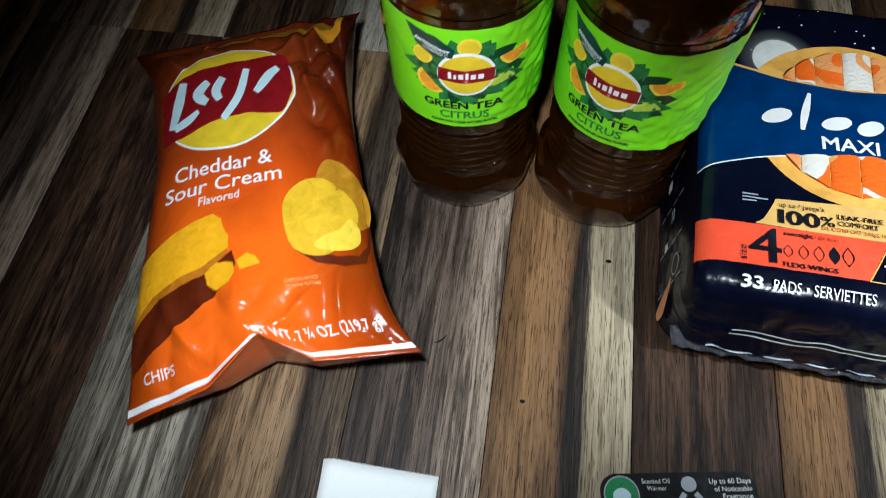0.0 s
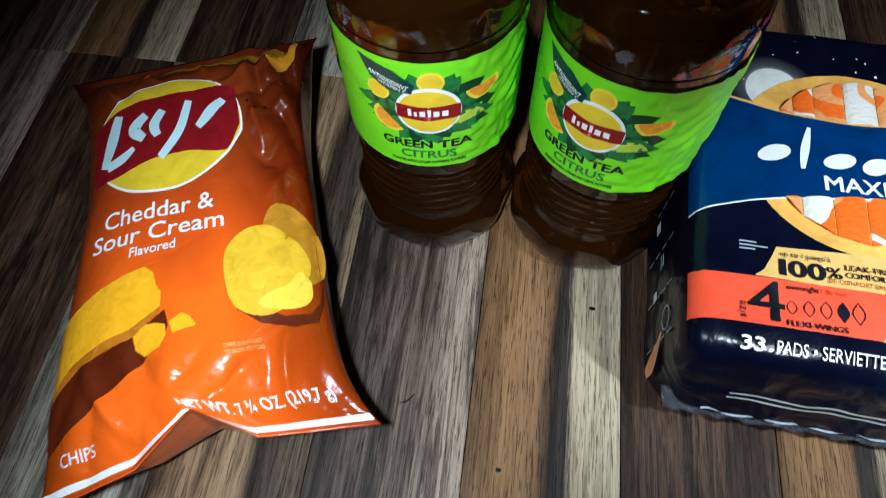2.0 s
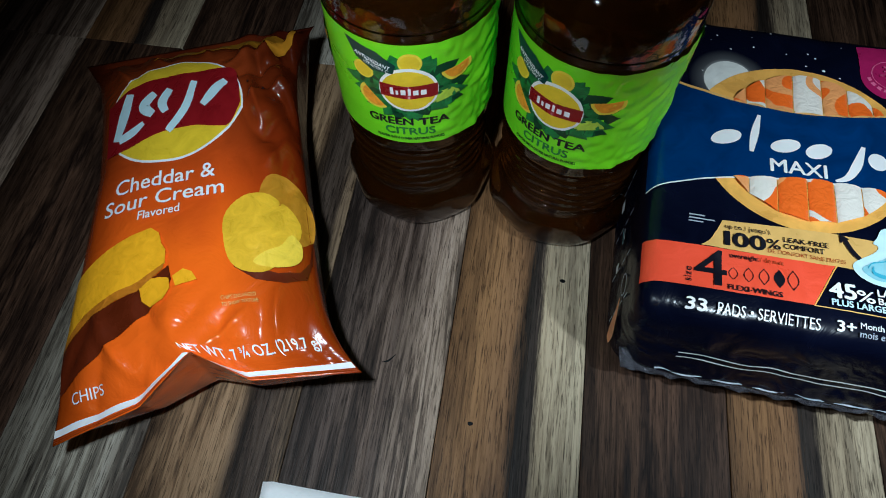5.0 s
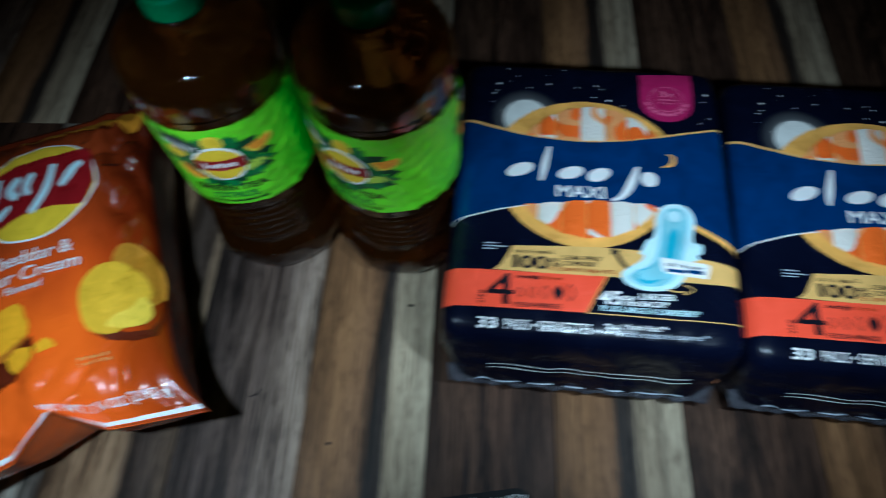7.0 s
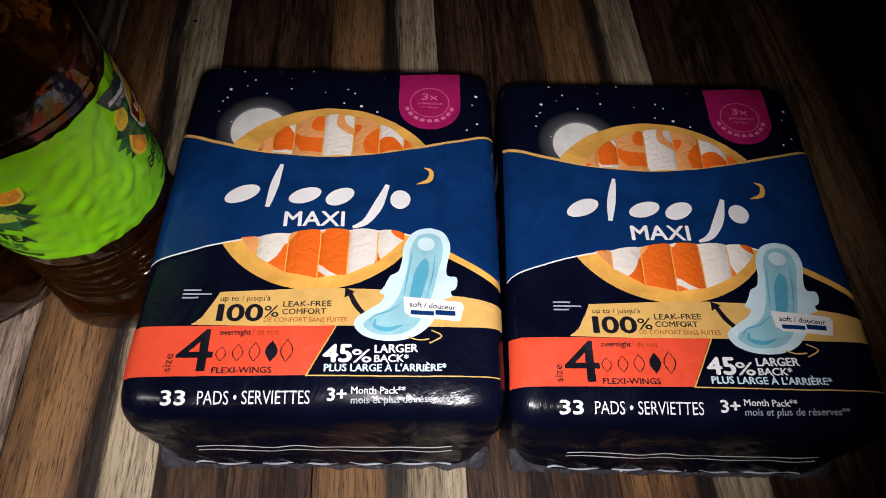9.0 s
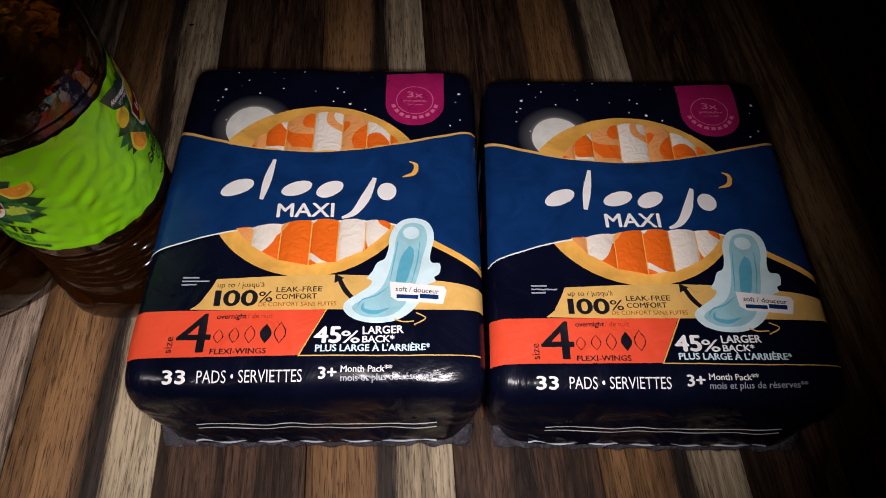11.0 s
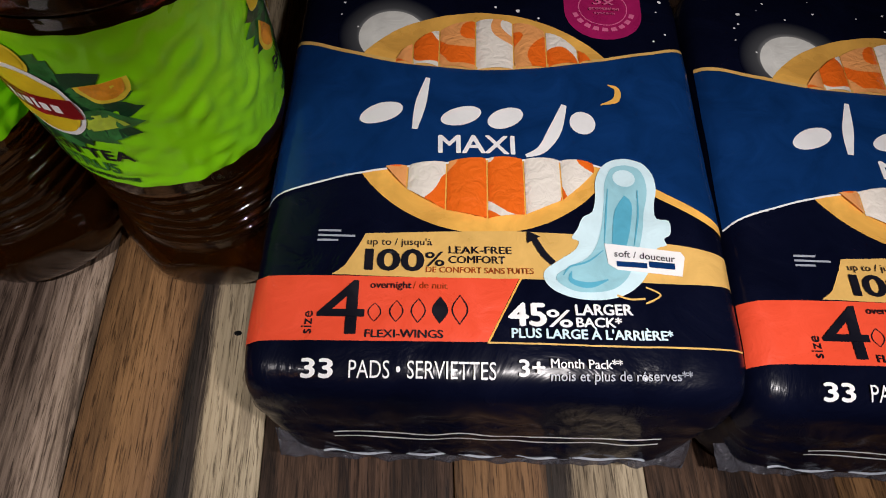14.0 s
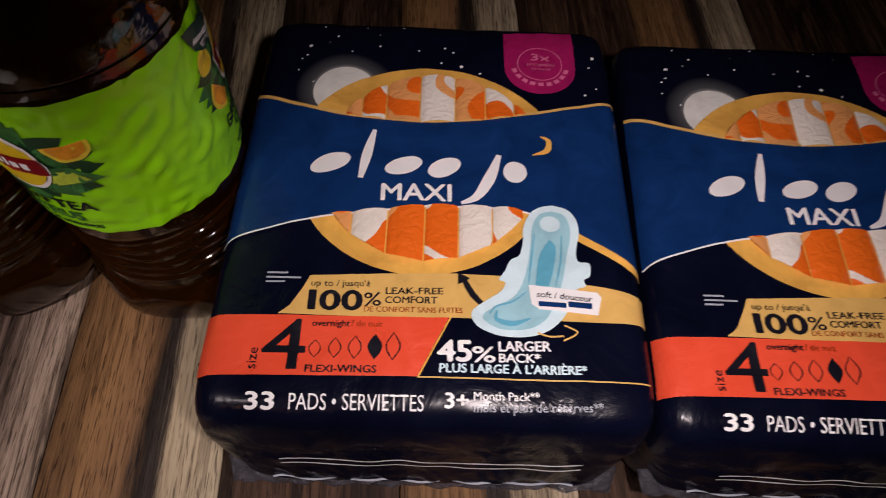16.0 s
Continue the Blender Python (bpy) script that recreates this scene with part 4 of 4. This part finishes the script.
def make_bag():
    b = root("crisp_bag", pose(*BASE), "inflated orange foil bag of cheddar and sour cream crisps", "crisp bag")
    nu, nv = 110, 160
    vs, uvs, fs = [], [], []
    for side in (0, 1):
        for i in range(nu + 1):
            for j in range(nv + 1):
                u, v = i / nu, j / nv
                vs.append(bag_front(u * BW, v * BH) if side == 0 else bag_back(u, v))
                uvs.append((u, v))
    k = (nu + 1) * (nv + 1)
    at = lambda i, j: i * (nv + 1) + j
    for i in range(nu):
        for j in range(nv):
            q = (at(i, j), at(i + 1, j), at(i + 1, j + 1), at(i, j + 1))
            fs += [q, tuple(k + t for t in reversed(q))]
    rim = [at(i, 0) for i in range(nu + 1)] + [at(nu, j) for j in range(1, nv + 1)] + [at(i, nv) for i in range(nu - 1, -1, -1)] + [at(0, j) for j in range(nv - 1, 0, -1)]
    for a, c in zip(rim, rim[1:] + rim[:1]):
        fs.append((c, a, k + a, k + c))
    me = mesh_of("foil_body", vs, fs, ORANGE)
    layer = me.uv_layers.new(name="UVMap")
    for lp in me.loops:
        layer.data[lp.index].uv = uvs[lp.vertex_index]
    bag = b
    b = part("foil_body", me, bag, "shiny orange foil pouch")
    mm = 0.001
    ink = lambda name, flat, lift, mt, label="": printed(name, flat, bag_front, (lambda x, y: lift(x, y) + 0.0008) if callable(lift) else lift + 0.0008, mt, b, label)
    S = lambda pts: [(x * mm, y * mm) for x, y in pts]
    R = lambda pts: [(x * mm, y * mm, w * mm) for x, y, w in pts]
    # yellow disc with a red banner and plain white strokes
    ink("disc_rim", poly2d(oval(0.093, 0.248, 0.0735, 0.0545, 56, 3), 0.003), 0.0006, WHITE)
    ink("yellow_disc", poly2d(oval(0.093, 0.248, 0.0715, 0.0525, 56, 3), 0.003), 0.0010, YELLOW, "yellow printed disc")
    hi = curve_through(S([(24, 268), (50, 279), (85, 284), (120, 283), (157, 281), (164, 256)]))
    lo = curve_through(S([(19, 214), (45, 214), (80, 222), (115, 224), (150, 219), (164, 246)]))
    ink("red_banner", grid2d(0.0195, 0.1635, lo, hi, 60, 24), 0.0015, RED, "dark red printed banner")
    for s in ([(48, 272, 9), (41, 250, 13), (32, 226, 9)], [(36, 225, 8), (52, 229, 9), (64, 236, 5)], [(76, 266, 8), (64, 254, 12), (74, 243, 8)], [(92, 268, 8), (84, 254, 10), (88, 243, 7)], [(118, 272, 7), (108, 244, 9), (90, 222, 7)], [(150, 268, 7), (138, 256, 11), (126, 244, 7)]):
        ink("brand_stroke", ribbon2d(R(s)), 0.0020, ICE, "plain pale printed stroke")
    words = lambda w, x, y, h, wid, mt=WHITE, bold=0.0, turn=0.0, slant=0.0: ink("lettering", text2d(w, x * mm, y * mm, h * mm, wid * mm, bold, turn, slant), 0.0014, mt)
    words("Cheddar &", 38, 172, 13, 99, WHITE, 0.012)
    words("Sour Cream", 29, 155, 13, 116, WHITE, 0.012)
    words("Flavored", 66, 144, 7.5, 39, WHITE, 0.006)
    # printed picture of crisps and cheese
    ink("printed_crisp", poly2d(oval(0.197, 0.137, 0.021, 0.034, 30, 12), 0.005), 0.0008, CHIP_SHADE, "printed potato crisp")
    chip = [(0.174 + (0.035 + 0.003 * math.sin(3 * a)) * math.cos(a) * 0.86 - 0.030 * math.sin(a) * -0.35, 0.117 + 0.033 * math.sin(a) - 0.010 * math.cos(a)) for a in (6.2832 * i / 36 for i in range(36))]
    ink("printed_crisp", poly2d(chip, 0.005), lambda x, y: 0.0013 + 0.0015 * math.exp(-((x - 0.178 + 0.4 * (y - 0.117)) / 0.012) ** 2), CHIP, "printed potato crisp")
    fold = spline([(0.207, 0.106), (0.206, 0.094), (0.198, 0.086), (0.184, 0.085), (0.168, 0.091), (0.176, 0.098), (0.190, 0.103), (0.200, 0.114), (0.207, 0.106)], 5)[:-1]
    ink("crisp_fold", poly2d(fold, 0.005), lambda x, y: 0.0016 + 0.0015 * math.exp(-((x - 0.178 + 0.4 * (y - 0.117)) / 0.012) ** 2), CHIP_LIGHT, "pale folded edge of a crisp")
    ink("crisp_shadow", poly2d(S([(150, 100), (168, 88), (186, 81), (203, 82), (211, 92), (214, 108), (213, 92), (207, 76), (190, 72), (168, 78), (152, 90)]), 0.005), 0.0006, UMBER)
    ink("cheese_shadow", poly2d(S([(3, 60), (30, 76), (75, 86), (98, 98), (101, 86), (96, 76), (78, 64), (58, 54), (34, 42), (5, 30)]), 0.004), 0.0007, UMBER, "dark printed shadow")
    ink("printed_cheese", poly2d(S([(3, 112), (20, 118), (40, 125), (62, 131), (80, 134), (88, 128), (91, 118), (95, 112), (95, 100), (75, 92), (50, 88), (24, 80), (12, 72), (3, 62)]), 0.005), 0.0010, CHEESE, "printed wedge of cheddar")
    ink("cheese_rind", poly2d(S([(95, 101), (75, 92), (50, 88), (24, 80), (12, 72), (3, 62), (3, 57), (14, 66), (28, 74), (52, 81), (76, 86), (93, 96)]), 0.005), 0.0013, CHEESE_SIDE)
    ink("printed_crumb", poly2d(S([(73, 88), (80, 91), (90, 90), (99, 87), (100, 78), (95, 70), (83, 68), (75, 76)]), 0.005), 0.0012, CHEESE)
    ink("printed_crumb", poly2d(S([(102, 88), (111, 93), (118, 90), (122, 83), (113, 81), (105, 79)]), 0.005), 0.0012, CHEESE)
    words("CHIPS ENLARGED", 140, 64.5, 3.0, 27, TAN)
    words("TO SHOW TEXTURE", 140, 59.5, 3.0, 28, TAN)
    words("NET WT. 7 ¾ OZ. (219.7 g)", 98, 16, 8.0, 103, WHITE, 0.01, 3.5)
    words("CHIPS", 17, 19, 7.5, 25, WHITE, 0.0, -2)
    # white stripe and crimps of the end seals
    ink("seal_stripe", grid2d(0.001, BW - 0.001, lambda x: 0.0040, lambda x: 0.0092, 70, 2), 0.0007, WHITE, "white stripe along the crimped seal")
    for y in (0.0008, 0.0022):
        ink("crimp", grid2d(0.001, BW - 0.001, lambda x, y=y: y, lambda x, y=y: y + 0.0006, 70, 1), 0.0006, BURNT)
    ink("head_panel", poly2d(S([(70, 316), (110, 330), (160, 334), (208, 336), (210, 312), (196, 300), (186, 312), (160, 318), (110, 318)]), 0.006), 0.0006, CHIP_SHADE, "brown printed head of the bag")
    for i, (x, y) in enumerate(((172, 258), (180, 254), (186, 252))):
        words("•", x, y, 6, 2.0, BLACKINK)
    return bag


make_bag()


# ---- tea bottles ----
PROFILE = [(0.0, 0.010), (0.020, 0.008), (0.036, 0.001), (0.047, 0.0), (0.0540, 0.003), (0.0595, 0.010), (0.0632, 0.020), (0.0643, 0.031), (0.0630, 0.042), (0.0565, 0.0515), (0.0552, 0.0580), (0.0570, 0.0640), (0.0549, 0.0662), (0.0551, 0.0710), (0.0570, 0.0735), (0.0549, 0.0757), (0.0551, 0.0805), (0.0570, 0.0830), (0.0549, 0.0852), (0.0551, 0.0900), (0.0570, 0.0925), (0.0549, 0.0947), (0.0551, 0.0995), (0.0570, 0.1020), (0.0549, 0.1042), (0.0551, 0.1090), (0.0570, 0.115), (0.0580, 0.122), (0.0584, 0.127), (0.0584, 0.225), (0.0586, 0.231), (0.0588, 0.239), (0.0584, 0.249), (0.0560, 0.2580), (0.0510, 0.2665), (0.0410, 0.2740), (0.0300, 0.2790), (0.0210, 0.2820), (0.0170, 0.2850), (0.0165, 0.2900), (0.0165, 0.3020), (0.0, 0.3025)]


def lathe(profile, n=96, flute=0.0):
    vs = []
    for r, z in profile:
        for i in range(n):
            a = 6.283185 * i / n
            q = r * (1 + flute * (math.cos(a * 8) * max(0.0, 1 - abs(z - 0.03) / 0.028) + 0.6 * math.cos(a * 8 + z * 90) * max(0.0, 1 - abs(z - 0.09) / 0.03)))
            vs.append((q * math.sin(a), -q * math.cos(a), z))
    fs = [(j * n + i, j * n + (i + 1) % n, (j + 1) * n + (i + 1) % n, (j + 1) * n + i) for j in range(len(profile) - 1) for i in range(n)]
    return vs, fs


LABEL_R = 0.0591


def label_at(s, z, h=0.0):
    """s: metres round the label from its front, z: height."""
    a = s / 0.0612
    w = 0.0042 * max(0.0, math.cos(a - 1.2)) ** 2 * abs(noise3(a * 4 + z * 40, z * 75 - a * 3, 3))
    r = LABEL_R + w + h
    return (r * math.sin(a), -r * math.cos(a), z)


def make_bottle():
    b = root("tea_bottle", pose(-0.011, 0.3137, 0, 0, 0, 7.9), "full clear plastic bottle of amber iced tea with lime-green label", "tea bottle", "bottles of tea on the floor")
    prof = spline(PROFILE, 4)
    me = mesh_of("bottle_body", *lathe([(max(0.0, r), z) for r, z in prof], 96, 0.028), TEA)
    bm = bmesh.new()
    bm.from_mesh(me)
    bmesh.ops.remove_doubles(bm, verts=bm.verts[:], dist=1e-6)
    bmesh.ops.recalc_face_normals(bm, faces=bm.faces[:])
    bm.to_mesh(me)
    bm.free()
    for p in me.polygons:
        p.use_smooth = True
    part("bottle_body", me, b)
    # cap with fine grip ribs and a collar ring
    capv, capf = [], []
    n = 72
    rows = [(0.0190, 0.2860), (0.0192, 0.2865), (0.0192, 0.3005), (0.0184, 0.3025), (0.0165, 0.3035), (0.0, 0.3035)]
    for r, z in rows:
        for i in range(n):
            a = 6.283185 * i / n
            q = r + (0.0004 if i % 2 and 0.0185 < r and z < 0.301 else 0)
            capv.append((q * math.sin(a), -q * math.cos(a), z))
    capf = [(j * n + i, j * n + (i + 1) % n, (j + 1) * n + (i + 1) % n, (j + 1) * n + i) for j in range(len(rows) - 1) for i in range(n)]
    part("cap", mesh_of("cap", capv, capf, CAP, False), b, "green ribbed screw cap")
    part("collar", mesh_of("collar", *lathe([(0.0172, 0.2835), (0.0200, 0.2838), (0.0200, 0.2852), (0.0172, 0.2855)]), TEA), b)
    # label
    lo, hi = 0.1284, 0.2246
    vs, fs = [], []
    for i in range(216):
        for j in range(41):
            vs.append(label_at(0.0612 * 6.283185 * i / 216, lo + (hi - lo) * j / 40))
    fs = [(i * 41 + j, ((i + 1) % 216) * 41 + j, ((i + 1) % 216) * 41 + j + 1, i * 41 + j + 1) for i in range(216) for j in range(40)]
    sleeve = part("label_sleeve", mesh_of("label_sleeve", vs, fs, LIME), b, "lime-green paper label with fruit and leaves")
    mm = 0.001
    rnd = random.Random(3)
    for turn in (0.0, 137.0, 250.0):
        off = 0.0612 * radians(turn)
        at = lambda x, y, h, off=off: label_at(x + off, y, h)
        ink = lambda name, flat, lift, mt: printed(name, flat, at, lift, mt, sleeve)
        for i in range(26):
            a = 6.2832 * i / 26 + rnd.uniform(-0.1, 0.1)
            ex = 0.0310 + 0.014 * abs(math.cos(a)) + rnd.uniform(-0.003, 0.004)
            ey = 0.0300 + rnd.uniform(-0.002, 0.003)
            tip = (ex * math.cos(a), 0.186 + ey * math.sin(a))
            base = (0.013 * math.cos(a), 0.186 + 0.013 * math.sin(a))
            dx, dy = tip[0] - base[0], tip[1] - base[1]
            w = 0.0072
            q = math.hypot(dx, dy)
            nx, ny = -dy / q * w, dx / q * w
            pts = [base, (base[0] + dx * 0.45 + nx, base[1] + dy * 0.45 + ny), (base[0] + dx * 0.8 + nx * 0.5, base[1] + dy * 0.8 + ny * 0.5), tip, (base[0] + dx * 0.8 - nx * 0.5, base[1] + dy * 0.8 - ny * 0.5), (base[0] + dx * 0.45 - nx, base[1] + dy * 0.45 - ny)]
            ink("printed_leaf", poly2d(pts, 0.006), 0.0004 + 0.00002 * i, LEAF if i % 3 else LEAF_DARK)
        def slice_of(cx, cy, r, tilt, mt, half):
            loop = oval(cx, cy, r, r, 24, 0) if not half else [(cx + r * math.cos(radians(tilt) + a), cy + r * 0.95 * math.sin(radians(tilt) + a)) for a in (math.pi * k / 14 for k in range(15))]
            ink("printed_fruit", poly2d(loop, 0.005), 0.0010, LEMON if mt is CITRUS else mt)
            inner = [(cx + (x - cx) * 0.80, cy + (y - cy) * 0.80) for x, y in loop]
            ink("printed_fruit", poly2d(inner, 0.005), 0.0012, CITRUS if mt is CITRUS else YELLOW if mt is LEMON else LIMEFRUIT)
        slice_of(0.002, 0.2105, 0.0082, 0, LEMON, False)
        slice_of(-0.031, 0.1985, 0.0075, 0, LEMON, False)
        slice_of(0.034, 0.2005, 0.0115, 190, CITRUS, True)
        slice_of(0.0265, 0.1735, 0.0100, 15, LIMEFRUIT, True)
        slice_of(-0.0245, 0.1760, 0.0125, 130, CITRUS, True)
        ink("round_badge", poly2d(oval(0, 0.186, 0.0205, 0.0205, 40), 0.005), 0.0014, WHITE)
        ink("round_badge", poly2d(oval(0, 0.186, 0.0185, 0.0180, 40), 0.005), 0.0017, YELLOW)
        ink("red_banner", poly2d([(-0.0195, 0.1925), (0.0, 0.1905), (0.0195, 0.1925), (0.0195, 0.1805), (0.0, 0.1785), (-0.0195, 0.1805)], 0.005), 0.0020, RED)
        for x0, w, h in ((-12.5, 2.2, 6.6), (-8.8, 1.8, 4.2), (-5.5, 3.4, 4.8), (-0.6, 2.0, 6.0), (2.8, 3.6, 4.6), (8.0, 3.8, 4.6)):
            ink("white_bar", poly2d([(x0 * mm, 0.1828), ((x0 + w) * mm, 0.1828), ((x0 + w) * mm, 0.1828 + h * mm), (x0 * mm, 0.1828 + h * mm)], 0), 0.0023, WHITE)
        ink("dark_sign", poly2d([(-0.042, 0.2235), (-0.020, 0.2180), (-0.0075, 0.2085), (-0.0095, 0.2010), (-0.024, 0.2010), (-0.035, 0.2085)], 0.005), 0.0015, SIGN)
        ink("lettering", text2d("ANTIOXIDANT", -0.0355, 0.2125, 0.0030, 0.025, 0.01, -19), 0.0019, WHITE)
        ink("lettering", text2d("VITAMIN C", -0.0300, 0.2065, 0.0026, 0.018, 0.0, -17), 0.0019, WHITE)
        ink("lettering", text2d("GREEN", -0.0320, 0.1500, 0.0072, 0.033, 0.034), 0.0008, BLACKINK)
        ink("lettering", text2d("TEA", 0.0055, 0.1500, 0.0072, 0.0225, 0.034), 0.0008, BLACKINK)
        ink("lettering", text2d("CITRUS", -0.0200, 0.1395, 0.0075, 0.037, 0.022), 0.0008, LEAF)
        ink("lettering", text2d("FLAVOR WITH OTHER NATURAL FLAVORS", -0.0270, 0.1335, 0.0026, 0.051, 0.03), 0.0008, LEAF_DARK)
    return b


bottle = make_bottle()
copy_thing(bottle, pose(0.118, 0.309, 0, 0, 0, -24.5))["label"] = "full clear bottle of amber iced tea with crinkled lime-green label"


# ---- card and paper near the camera ----
def flat_card(name, w, h, thick, r, mat):
    loop = []
    for cx, cy, a0 in ((w / 2 - r, h / 2 - r, 0), (-w / 2 + r, h / 2 - r, 90), (-w / 2 + r, -h / 2 + r, 180), (w / 2 - r, -h / 2 + r, 270)):
        loop += [(cx + r * math.cos(radians(a0 + 15 * k)), cy + r * math.sin(radians(a0 + 15 * k))) for k in range(7)]
    n = len(loop)
    vs = [(x, y, 0) for x, y in loop] + [(x, y, thick) for x, y in loop]
    fs = [tuple(range(n - 1, -1, -1)), tuple(range(n, 2 * n))] + [(i, (i + 1) % n, n + (i + 1) % n, n + i) for i in range(n)]
    return mesh_of(name, vs, fs, mat, False)


def make_card():
    w, h = 0.116, 0.16
    c = root("oil_warmer_pack", pose(0.186, 0.047, 0, 0, 0, 9.5) @ pose(0, -h / 2, 0), "black cardboard pack of a scented oil warmer", "product card")
    board = part("card", flat_card("card", w, h, 0.004, 0.012, CARD), c)
    flat = lambda x, y, k: (x, y + h / 2, 0.004 + k)
    ink = lambda name, f2, lift, mt, label="": printed(name, f2, flat, lift, mt, board, label)
    ink("round_badge", poly2d(oval(-0.043, -0.0150, 0.0135, 0.0135, 32), 0), 0.0003, GREYINK)
    ink("round_badge", poly2d(oval(-0.043, -0.0150, 0.0125, 0.0125, 32), 0), 0.0005, GREENINK, "green printed roundel")
    ink("round_badge", poly2d(oval(-0.043, -0.0165, 0.0068, 0.0062, 24), 0), 0.0008, ICE)
    ink("lettering", text2d("Scented Oil", -0.0270, -0.0075, 0.0032, 0.021, 0.0), 0.0005, WHITE)
    ink("lettering", text2d("Warmer", -0.0235, -0.0125, 0.0032, 0.0145, 0.0), 0.0005, WHITE)
    ink("grey_disc", poly2d(oval(0.008, -0.0085, 0.0058, 0.0055, 24), 0), 0.0005, GREYINK)
    ink("grey_fan", join2d(ribbon2d([(0.004, -0.015, 0.004), (-0.003, -0.024, 0.004)]), ribbon2d([(0.012, -0.015, 0.004), (0.019, -0.024, 0.004)])), 0.0005, GREYINK)
    ink("lettering", text2d("Up to 60 Days", 0.0235, -0.0085, 0.0036, 0.0310, 0.01), 0.0005, WHITE)
    ink("lettering", text2d("of Noticeable", 0.0265, -0.0140, 0.0034, 0.0280, 0.01), 0.0005, WHITE)
    ink("lettering", text2d("Fragrance", 0.0320, -0.0192, 0.0034, 0.0220, 0.01), 0.0005, WHITE)


make_card()

sheet = []
for i in range(13):
    for j in range(13):
        a, b = i / 12, j / 12
        x = -0.083 + 0.091 * a + 0.004 * (1 - b) * (1 - a)
        y = 0.019 - 0.0015 * a - 0.12 * (1 - b)
        if a < 0.07 and b > 0.99:
            y -= 0.0015
        sheet.append((x, y, 0.0012 + 0.004 * (2 * a - 1) ** 2 * b + 0.0006 * noise3(a * 4, b * 4, 3)))
tagged(new("paper_slip", sheet_solid("paper_slip", sheet, 12, 12, 0.0006, PAPER)), "blank white paper slip lying on the floor", "paper")
